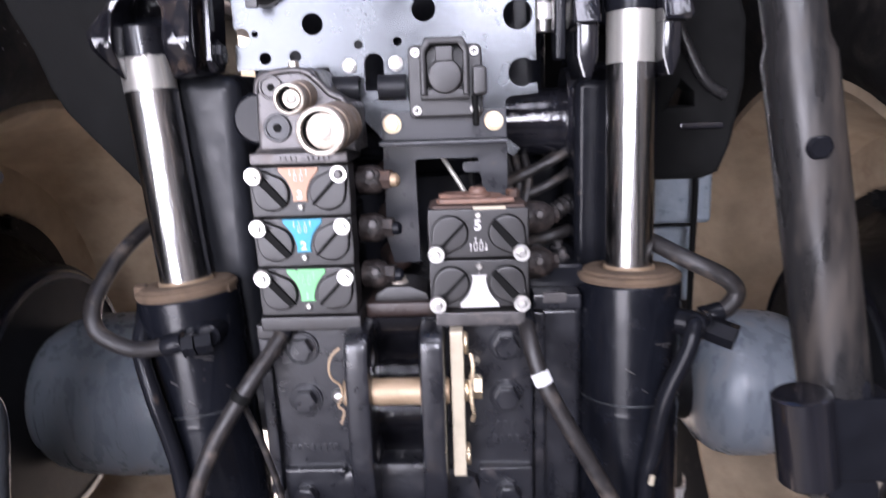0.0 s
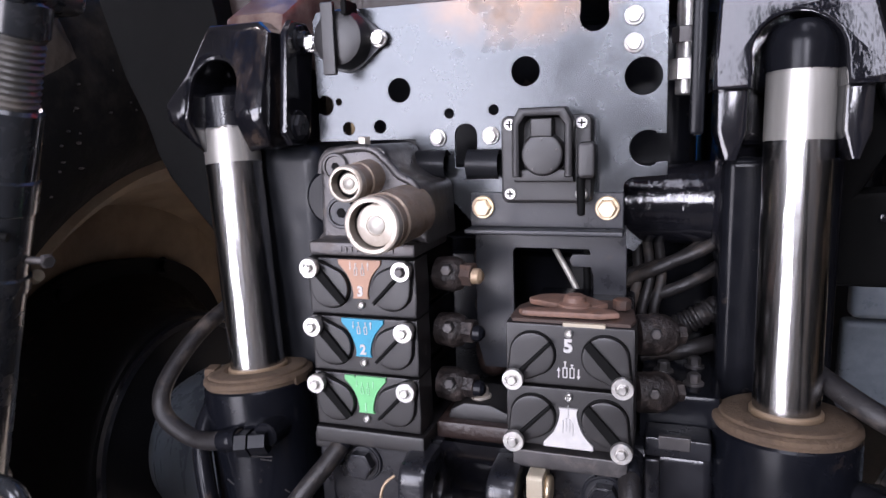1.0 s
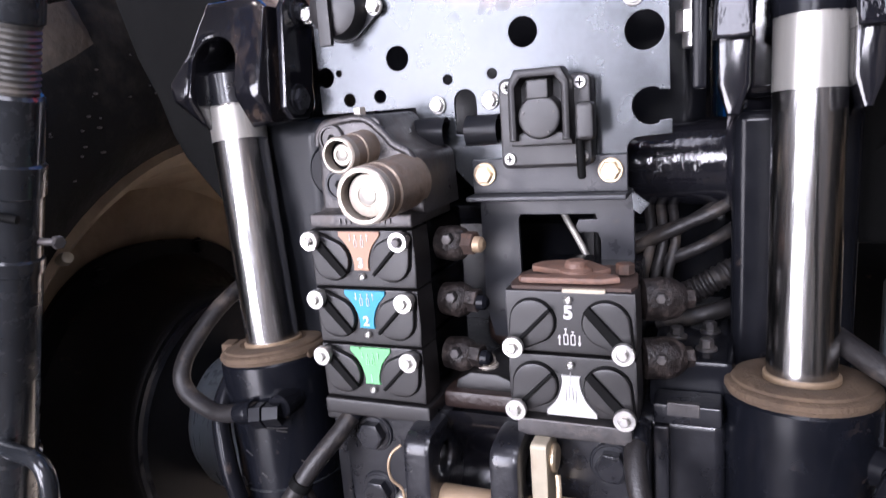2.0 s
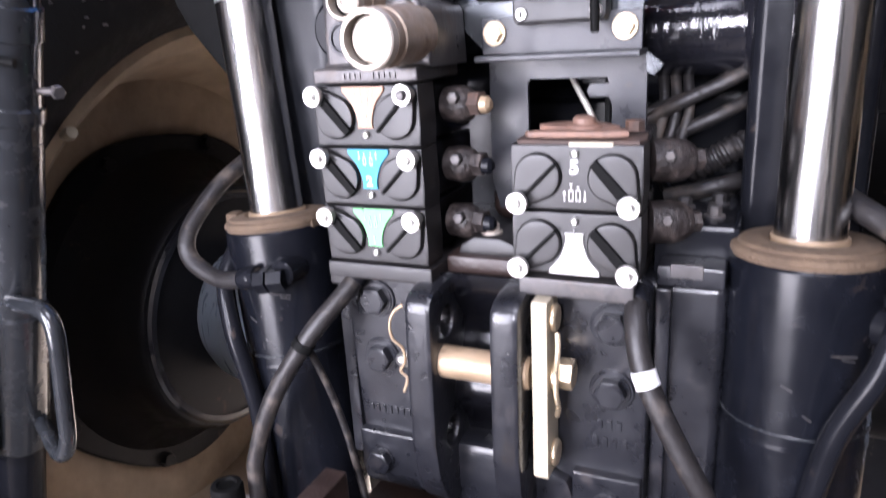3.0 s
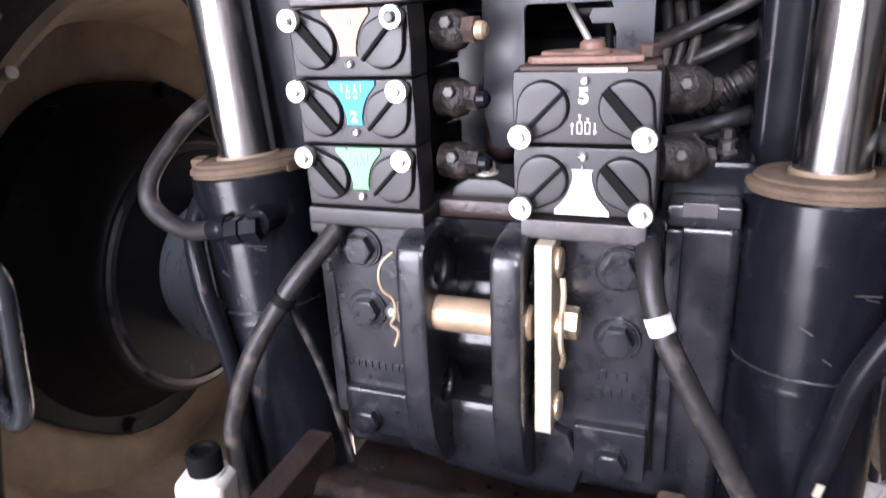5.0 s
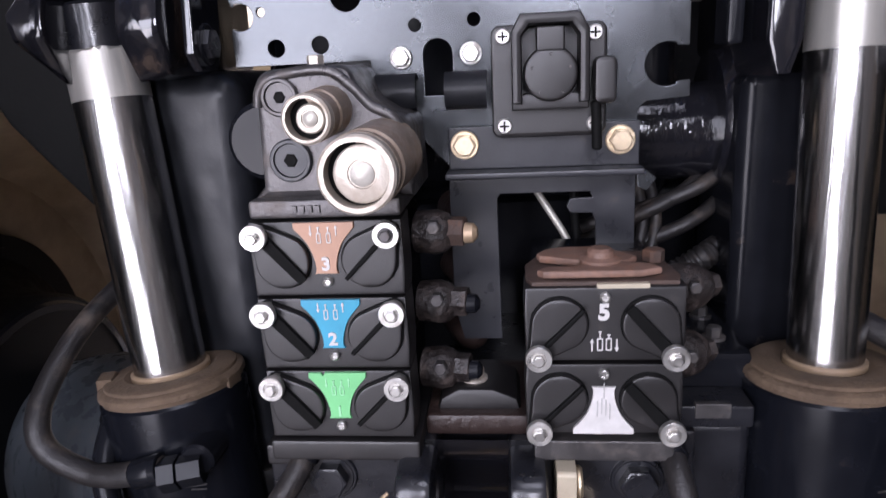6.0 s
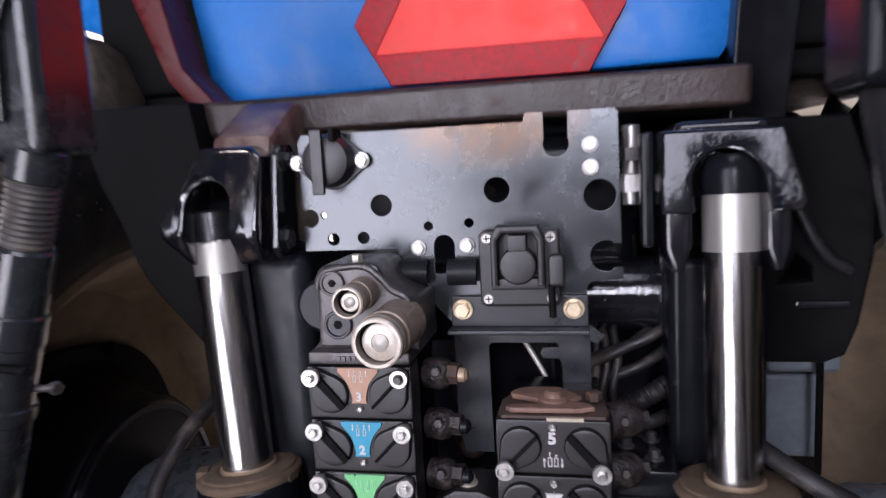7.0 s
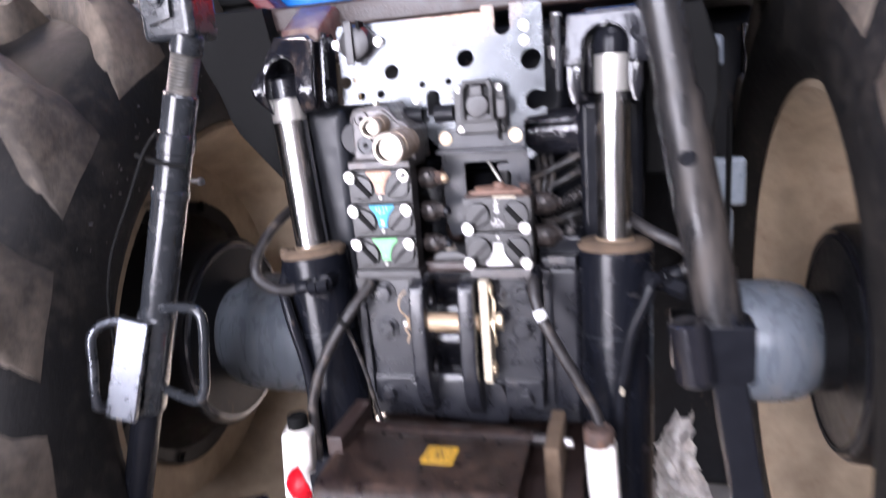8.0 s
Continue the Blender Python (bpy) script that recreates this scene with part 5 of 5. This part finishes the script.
def build_drawbar():
    d = thing("drawbar_frame", "oily brown pressed steel cover below the hitch", "drawbar", (-0.04, 0.9, 0.8))
    prof = [(1.12, 0.795), (1.06, 0.80), (1.03, 0.812), (1.012, 0.836), (0.985, 0.842), (0.972, 0.832), (0.955, 0.842), (0.90, 0.845), (0.83, 0.845), (0.80, 0.838), (0.785, 0.80), (0.785, 0.70)]
    bm = bmesh.new()
    line = smooth_line([(0, y, z) for y, z in prof], 3)
    rows = [[bm.verts.new((x, p.y, p.z)) for x in (-0.205, -0.1, 0.0, 0.094)] for p in line]
    for p, q in zip(rows, rows[1:]):
        for k in range(3):
            bm.faces.new((p[k], p[k + 1], q[k + 1], q[k]))
    bmesh.ops.solidify(bm, geom=bm.faces[:], thickness=-0.006)
    bmesh.ops.recalc_face_normals(bm, faces=bm.faces)
    part("cover", bm, COVER, d)
    # flush black discs standing in for the dark of open holes in the cover
    for x, y in ((-0.15, 0.955), (-0.118, 0.948), (-0.075, 0.943), (0.02, 0.955), (0.045, 0.945)):
        part("rivet", rod((x, y, 0.838), (x, y, 0.8452), 0.0036, 0.0006, 14), SLOT, d)
    st = thing("warning_sticker", "yellow square warning sticker on the brown cover", "sticker", (-0.034, 0.895, 0.848))
    part("film", sheet([(-0.062, 0.868), (-0.012, 0.868), (-0.010, 0.915), (-0.058, 0.915)], [], 0, 0.001, 0.0001, Matrix.Translation((0, 0, 0.8485))), YELLOW, st)
    sx, sy = -0.036, 0.893
    part("pictogram", join(sheet(circle(sx, sy, 0.0065, 16), [circle(sx, sy, 0.004, 16)], 0, 0.0006, 0.00005, Matrix.Translation((0, 0, 0.8494))), *[turned(box((0.0075, -0.0008, -0.0003), (0.0105, 0.0008, 0.0003), 0), Matrix.Translation((sx, sy, 0.8494)) @ Matrix.Rotation(math.tau * k / 8, 4, "Z")) for k in range(8)],
                           sheet([(sx - 0.018, sy - 0.016), (sx + 0.018, sy - 0.016), (sx + 0.018, sy + 0.016), (sx - 0.018, sy + 0.016)], [[(sx - 0.0165, sy - 0.0145), (sx + 0.0165, sy - 0.0145), (sx + 0.0165, sy + 0.0145), (sx - 0.0165, sy + 0.0145)]], 0, 0.0006, 0.00005, Matrix.Translation((0, 0, 0.8494)))), INK, st)
    # side rails
    r = thing("side_rail", "brown oily guide rail beside the cover", "rail", (-0.22, 0.9, 0.8), "guide rails")
    part("rail", box((-0.219, 0.885, 0.815), (-0.192, 1.02, 0.870), 0.003), BROWN, r)
    part("hook_plate", sheet([(-0.245, 0.70), (-0.205, 0.70), (-0.206, 0.838), (-0.222, 0.842), (-0.226, 0.832), (-0.236, 0.832), (-0.240, 0.815), (-0.250, 0.81)], [], 0.872, 0.014, 0.002), BLACK, r)
    r = thing("side_rail", "dusty brown short rail end", "rail", (0.14, 1.0, 0.8), "guide rails")
    part("rail", box((0.118, 0.925, 0.76), (0.143, 1.055, 0.850), 0.005, 3), DUSTY, r)
    part("spring", hose([(0.094, 0.990, 0.828), (0.119, 0.990, 0.828)], 0.0105, 16, 6, 0.0022, 0.006), BLOCK, r, "short bright coil spring")
    part("pin", rod((0.142, 0.996, 0.822), (0.158, 0.996, 0.822), 0.008, 0.002), ZINC, r, "bright pin end")
    # added box that hides the bright ground below the rail
    part("channel", box((0.030, 0.80, 0.60), (0.173, 1.34, 0.752), 0.006), BROWN, r, "brown box added under the rail to hide bright ground")
    # white reservoir with dark cap
    b = thing("oil_bottle", "white plastic bottle with dark screw cap", "bottle", (-0.33, 0.96, 0.70))
    part("vessel", turned(box((-0.026, -0.024, -0.13), (0.026, 0.024, 0.0), 0.008, 3), pose(-0.310, 0.965, 0.837, 0, 4, 12)), WHITE, b)
    part("neck_ring", ring((-0.310, 0.965, 0.834), (-0.310, 0.965, 0.840), 0.012, 0.0185, 0.001), WHITE, b)
    part("screw_cap", lathe((-0.310, 0.965, 0.839), (-0.310, 0.965, 0.866), [(0, 0.0175), (0.020, 0.0175), (0.024, 0.016), (0.025, 0.011), (0.022, 0.0095), (0.022, 0)], 28), SLOT, b, "dark screw cap")
    red = thing("red_reflector", "small round red plastic cap beside the rail", "reflector", (-0.29, 0.9, 0.76))
    part("cap", lathe((-0.275, 0.905, 0.775), (-0.300, 0.885, 0.765), [(0, 0.030), (0.008, 0.031), (0.02, 0.026), (0.03, 0.014), (0.032, 0)], 24), REFLEX, red)
    b = thing("oil_bottle", "white plastic bottle with brown cap", "bottle", (0.20, 0.96, 0.70))
    part("vessel", turned(box((-0.024, -0.022, -0.13), (0.024, 0.022, 0.0), 0.008, 3), pose(0.201, 0.978, 0.838, 0, -3, 0)), WHITE, b)
    part("screw_cap", lathe((0.199, 0.978, 0.836), (0.199, 0.978, 0.862), [(0, 0.024), (0.019, 0.0245), (0.024, 0.0225), (0.026, 0.0165), (0.023, 0.0155), (0.022, 0.0115), (0.024, 0.010), (0.024, 0)], 32), RUSTY, b, "dusty brown cap")


# ---- hoses, cables and the clutter behind ----
def pipe(name, label, points, r, material=None, category="hose", group="hydraulic hoses", **more):
    """A hose or cable; thick ones get a crimped ferrule with a collar at each end."""
    if r < 0.0095:
        return single(name, hose(points, r, **more), material or RUBBER, label, category, group)
    line = smooth_line(points, 8)
    ob = thing(name, label, category, line[-1], group)
    part("tube", hose(points, r, **more), material or RUBBER, ob)
    for p, q in ((line[0], line[2]), (line[-1], line[-3])):
        d = (q - p).normalized()
        part("ferrule", lathe(p, p + d * 0.026, [(0, r * 1.12), (0.001, r * 1.25), (0.007, r * 1.25), (0.008, r * 1.12), (0.012, r * 1.22), (0.024, r * 1.2), (0.026, r * 1.05)], 20), BLACK, ob, "black crimped ferrule")
    return ob


def build_hoses():
    pipe("lift_hose", "dusty black hose looping into the ram port", [(-0.345, 1.27, 1.225), (-0.385, 1.20, 1.186), (-0.405, 1.140, 1.156), (-0.413, 1.092, 1.122), (-0.410, 1.066, 1.098), (-0.398, 1.058, 1.076), (-0.358, 1.052, 1.061), (-0.32, 1.046, 1.066), (-0.294, 1.045, 1.072)], 0.0100)
    pipe("drop_hose", "black hose hanging past the ram barrel", [(-0.362, 1.11, 1.10), (-0.354, 1.06, 1.062), (-0.336, 1.038, 1.010), (-0.322, 1.035, 0.955), (-0.314, 1.035, 0.905), (-0.310, 1.035, 0.80), (-0.310, 1.035, 0.65)], 0.0100, BLACK)
    pipe("return_hose", "grey black hose with cable tie", [(-0.178, 1.075, 1.090), (-0.188, 1.05, 1.066), (-0.216, 1.018, 1.027), (-0.258, 1.000, 0.960), (-0.284, 0.992, 0.895), (-0.291, 0.99, 0.85), (-0.292, 0.99, 0.70)], 0.0096)
    single("cable_tie", ring((-0.2215, 1.0155, 1.0195), (-0.2265, 1.013, 1.0115), 0.0094, 0.0118, 0.0005, 20), SLOT, "black cable tie round the hose", "cable tie")
    pipe("thin_cable", "thin twisted grey cable", [(-0.228, 1.03, 1.0), (-0.216, 1.04, 0.95), (-0.205, 1.045, 0.90), (-0.195, 1.045, 0.85), (-0.185, 1.04, 0.82)], 0.004, category="cable", group="cables")
    run = [(0.096, 1.075, 1.090), (0.099, 1.035, 1.072), (0.111, 1.016, 1.032), (0.140, 1.008, 0.976), (0.172, 1.004, 0.918), (0.197, 0.998, 0.866), (0.208, 0.985, 0.80)]
    pipe("taped_hose", "dusty grey hose with white tape band", run, 0.0096)
    line = smooth_line(run, 8)
    single("tape_band", hose(line[15:18], 0.0105, 20, 3), TAPE, "white tape band round the hose", "tape")
    pipe("ram_hose", "dusty black hose curving from behind the ram to its port", [(0.20, 1.24, 1.17), (0.247, 1.15, 1.159), (0.287, 1.10, 1.142), (0.331, 1.088, 1.120), (0.343, 1.086, 1.101), (0.328, 1.085, 1.082), (0.303, 1.085, 1.074)], 0.0105)
    pipe("ram_drop_hose", "glossy black hose running down beside the ram", [(0.298, 1.06, 1.078), (0.282, 1.04, 1.08), (0.272, 1.03, 1.054), (0.250, 1.03, 0.998), (0.238, 1.03, 0.932), (0.231, 1.03, 0.88), (0.23, 1.03, 0.66)], 0.0098, BLACK)
    tag = thing("hose_tag", "small pale tag on the ram hose", "tag", (0.236, 1.02, 0.905), "tags")
    part("tag_sheet", turned(box((-0.003, -0.0008, -0.006), (0.003, 0.0008, 0.006), 0.0004), pose(0.2345, 1.0175, 0.905, 0, 12, 10)), PALE, tag)
    pipe("grey_cable", "pale grey cable behind the bracket window", [(-0.01, 1.23, 1.285), (0.005, 1.215, 1.255), (0.03, 1.20, 1.215), (0.045, 1.19, 1.18)], 0.0034, GREY, "cable", "cables")
    pipe("black_cable", "thin black cable behind the bracket window", [(0.04, 1.225, 1.29), (0.040, 1.22, 1.24), (0.042, 1.21, 1.20)], 0.004, SLOT, "cable", "cables")
    for k, (z, dx) in enumerate(((1.245, 0.0), (1.225, 0.02), (1.26, 0.03))):
        pipe("control_hose", "dusty grey hose behind the valve stack", [(0.05, 1.25, z - 0.05), (0.10 + dx, 1.23, z - 0.02), (0.14 + dx, 1.235, z), (0.19 + dx, 1.28, z + 0.03)], 0.0068, RUBBER)
    pipe("corrugated_conduit", "dusty black corrugated cable conduit", [(0.10, 1.24, 1.15), (0.135, 1.225, 1.17), (0.17, 1.23, 1.19), (0.21, 1.27, 1.20)], 0.013, RUBBER, "conduit", "conduits", ribs=0.0018, pitch=0.007)
    pipe("control_hose", "dusty grey hose behind the valve stack", [(0.10, 1.22, 1.135), (0.15, 1.215, 1.15), (0.20, 1.25, 1.16)], 0.0085, RUBBER)


def build_clutter():
    base = thing("valve_manifold", "black manifold block with bright bolt heads", "manifold", (0.13, 1.16, 1.08))
    part("block", box((0.10, 1.12, 1.06), (0.175, 1.33, 1.135), 0.008), BLACK, base)
    for x, y in ((0.118, 1.14), (0.122, 1.18), (0.150, 1.15), (0.152, 1.20), (0.125, 1.23), (0.155, 1.25)):
        bolt(base, (x, y, 1.135), (0, 0, 1), 0.0065, 0.008, BLOCK, 1.5)
    part("ledge", box((0.108, 1.085, 1.087), (0.165, 1.12, 1.106), 0.003), CAST, base, "dull black ledge")
    # small metal plate added for the bright highlight on the dark ledge
    part("shim", box((0.120, 1.0835, 1.096), (0.147, 1.09, 1.1085), 0.001), BLOCK, base, "small steel plate added for the ledge's highlight")
    mid = thing("centre_bracket", "grey steel bracket between the valve stacks", "bracket", (-0.05, 1.1, 1.09))
    part("shelf", box((-0.088, 1.075, 1.085), (-0.006, 1.18, 1.103), 0.004), BROWN, mid)
    part("bridge", sheet([(-0.08, 1.10), (-0.012, 1.10), (-0.016, 1.112), (-0.035, 1.120), (-0.062, 1.120), (-0.076, 1.112)], [], 1.085, 0.06, 0.004), PLASTIC, mid)
    bolt(mid, (-0.05, 1.105, 1.120), (0, 0, 1), 0.008, 0.008, BRASS)
    for k in range(3):
        t = thing("spool_cap", "dark round spool cap behind the stacks", "fitting", (-0.06, 1.17, 1.13 + 0.055 * k), "spool caps")
        part("cap", lathe((-0.07, 1.22, 1.13 + 0.055 * k), (-0.05, 1.165, 1.13 + 0.055 * k), [(0, 0.017), (0.04, 0.017), (0.050, 0.014), (0.056, 0.008), (0.058, 0)], 24), BROWN, t)
    # past the right ram: added block hides bright ground, pale panels stand for bright gaps
    tank = thing("gap_block", "added black block against bright ground, with pale panels for bright gaps", "tank", (0.45, 2.6, 0.2))
    part("shell", box((0.19, 2.3, -0.08), (0.66, 2.7, 1.56), 0.05, 4), DISC, tank)
    part("pale_panel", box((0.395, 1.66, 1.072), (0.515, 1.70, 1.185), 0.012, 3), PANEL, tank, "pale blue grey panel standing in for a bright gap")
    part("pale_panel", box((0.395, 1.70, 0.90), (0.495, 1.74, 1.058), 0.010, 3), PANEL, tank, "pale lower panel standing in for a bright gap")
    part("tank_rod", rod((0.470, 1.635, 0.90), (0.472, 1.635, 1.30), 0.006), SLOT, tank)
    part("tank_rod", rod((0.58, 2.2, 0.75), (0.585, 2.2, 1.5), 0.008), ARM, tank)


def build_bright_ground():
    """A pale sheet, bunched into folds, standing in for sunlit ground low beside the ram."""
    random.seed(8)
    bm = bmesh.new()
    rows, across = [], 22
    for k in range(44):
        u = k / 43
        z = 0.42 + 0.308 * u
        half = 0.060 * (1 - 0.72 * u ** 1.8) * (1 + 0.22 * noise.noise((3.1, u * 9, 0.5)))
        mid = 0.352 - 0.006 * u + 0.012 * math.sin(u * 7)
        row = []
        for j in range(across + 1):
            v = j / across
            x = mid + (2 * v - 1) * half
            fold = 0.030 * noise.noise((x * 26, z * 22, 2.0)) + 0.016 * noise.noise((x * 60, z * 55, 7.0)) + 0.007 * noise.noise((x * 130, z * 120, 4.0))
            row.append(bm.verts.new((x + 0.010 * noise.noise((z * 60, v * 5, 1.0)), 1.285 + fold + 0.03 * (2 * v - 1) ** 2, z + 0.012 * noise.noise((x * 50, u * 4, 3.0)))))
        rows.append(row)
    for p, q in zip(rows, rows[1:]):
        for j in range(across):
            bm.faces.new((p[j], p[j + 1], q[j + 1], q[j]))
    bmesh.ops.solidify(bm, geom=bm.faces[:], thickness=0.002)
    bmesh.ops.recalc_face_normals(bm, faces=bm.faces)
    single("plastic_sheet", bm, CRUMPLE, "crumpled white shape standing in for sunlit ground beside the ram", "plastic sheet", angle=30)


def build_specks():
    """Dried mud splashes on the inner side of the near tyre."""
    random.seed(12)
    verts, faces = [], []
    for k in range(46):
        a, r = random.uniform(1.75, 2.6), random.uniform(0.612, 0.715)
        y, z = AXIS[0] + r * math.cos(a), AXIS[1] + r * math.sin(a)
        s, n = random.uniform(0.0008, 0.0022), len(verts)
        w = random.uniform(1.0, 3.2)
        verts += [(-0.6285, y + s * w * math.cos(math.tau * q / 6), z + s * math.sin(math.tau * q / 6)) for q in range(6)] + [(-0.6268, y, z)]
        faces += [(n + q, n + (q + 1) % 6, n + 6) for q in range(6)]
    me = bpy.data.meshes.new("mud_specks")
    me.from_pydata(verts, [], faces)
    me.materials.append(BLOCK)
    tagged(new("mud_specks", me), "small dried mud splashes on the tyre wall", "mud", kind="stuff")


def build_shrub():
    """A sunlit pale shrub far behind the tractor's side."""
    random.seed(4)
    for name, material, count, low, words in (("shrub_blossom", TAPE, 520, 2.66, "pale sunlit blossoms of a far shrub"), ("shrub_leaves", LEAF, 5200, -0.2, "grey green leaves of a far shrub")):
        verts, faces = [], []
        for k in range(count):
            c = Vector((random.uniform(-5.2, -3.7), 5.0 + random.uniform(-0.5, 0.5), random.uniform(max(low - 0.2, -0.05), 3.3)))
            if c.z > 2.98 + 0.5 * noise.noise(c * 2) or c.z < low + 0.16 * noise.noise(c * 3):
                continue
            m = Euler((random.uniform(0, 6), random.uniform(0, 6), random.uniform(0, 6))).to_matrix()
            r = random.uniform(0.05, 0.11) if low > 0 else random.uniform(0.03, 0.07)
            n = len(verts)
            verts += [c + m @ Vector(q) * r for q in ((-1, 0, 0), (0, -0.5, 0.15), (1, 0, 0), (0, 0.5, 0.15))]
            faces.append((n, n + 1, n + 2, n + 3))
        me = bpy.data.meshes.new(name)
        me.from_pydata([tuple(v) for v in verts], [], faces)
        me.materials.append(material)
        tagged(new(name, me), words, "shrub", kind="stuff")


def build_light_blockers():
    # unseen dark slab, added so less light bounces up from the ground
    single("floor", box((-2.397, -2.2, -0.11), (1.247, 0.55, -0.052), 0.004), SLAB, "unseen dark slab added to cut bounce light behind the tractor", "floor", kind="structure")
    # unseen walls and roof added to block light; openings left for the lamps
    single("wall_east", box((1.25, -2.4, -0.1), (1.45, 1.3, 3.6), 0), BLOCKER, "unseen dark wall added to block light beside the tractor", "wall", kind="structure")
    single("wall_west", box((-2.6, -2.4, -0.1), (-2.4, 1.0, 3.6), 0), BLOCKER, "unseen dark wall added to block light opposite", "wall", kind="structure")
    south = sheet([(-2.397, -0.1), (-2.34, -0.1), (-2.34, 3.2), (-0.56, 3.2), (-0.56, -0.1), (1.247, -0.1), (1.247, 3.597), (-2.397, 3.597)],
                  [[(0.0, 1.66), (0.52, 1.66), (0.52, 3.06), (0.0, 3.06)]], -2.4, 0.2, 0.002)
    single("wall_south", south, BLOCKER, "unseen dark end wall added with openings that shape the light", "wall", kind="structure")
    roof = sheet([(-2.7, -2.6), (1.55, -2.6), (1.55, 1.95), (-2.7, 1.95)], [[(-0.2, -0.8), (1.1, -0.8), (1.1, 0.3), (-0.2, 0.3)]], 0, 0.1, 0.002, Matrix.Translation((0, 0, 3.66)))
    single("shed_roof", roof, BLOCKER, "unseen dark roof added to block light over the tractor's rear", "roof", kind="structure")


def build_fittings():
    u = thing("pipe_union", "bright steel pipe union behind the plate edge", "fitting", (0.14, 1.2, 1.42), "valve fittings")
    part("tube", rod((0.135, 1.215, 1.41), (0.135, 1.215, 1.50), 0.010), ZINC, u)
    part("nut", hexagon((0.135, 1.215, 1.425), (0.135, 1.215, 1.445), 0.016), ZINC, u)
    part("tail", hexagon((0.135, 1.215, 1.46), (0.135, 1.215, 1.475), 0.014), BLOCK, u)
    c = thing("link_cable", "thin black cable tied along the lift link", "cable", (-0.45, 0.86, 1.1), "cables")
    part("wire", hose([(-0.438, 0.895, 1.36), (-0.466, 0.893, 1.33), (-0.505, 0.890, 1.26), (-0.560, 0.893, 1.17), (-0.592, 0.900, 1.08), (-0.600, 0.905, 0.98)], 0.0030), SLOT, c)
    part("tie", hose([(-0.490, 0.905, 1.326), (-0.462, 0.900, 1.318), (-0.436, 0.896, 1.312), (-0.408, 0.908, 1.304)], 0.004), SLOT, c)
    part("stud", join(rod((-0.430, 0.930, 1.280), (-0.408, 0.942, 1.277), 0.0035), hexagon((-0.412, 0.944, 1.277), (-0.405, 0.942, 1.276), 0.0065)), BLOCK, c, "small dull stud on the link")
    for k, x in enumerate((0.088, 0.10, 0.112)):
        pipe("loom_cable", "thin dusty cable behind the valve stack", [(x, 1.26, 1.26), (x + 0.005, 1.235, 1.22), (x - 0.002, 1.225, 1.18), (x + 0.01, 1.235, 1.14)], 0.0055, RUBBER, "cable", "cables")


build_ground()
build_light_blockers()
build_fittings()
build_body()
build_axle(-1, -0.28, -0.93, 1.08, 1.0)
build_axle(1, 0.34, 0.86, 0.66, 0.86)
build_wheel(-1, -0.68, 0.46, 0.05)
build_wheel(1, 0.60, 0.46, 0.05)
build_cab_corners()
build_panel()
build_mounting_plate()
build_socket_bracket()
build_socket()
build_valves()
build_power_beyond()
build_valve_bracket()
build_rockshaft()
build_lift_arm(-1)
build_lift_arm(1)
build_cylinder(-1)
build_cylinder(1)
build_links()
build_hitch()
build_drawbar()
build_hoses()
build_clutter()
build_bright_ground()
build_shrub()
build_specks()
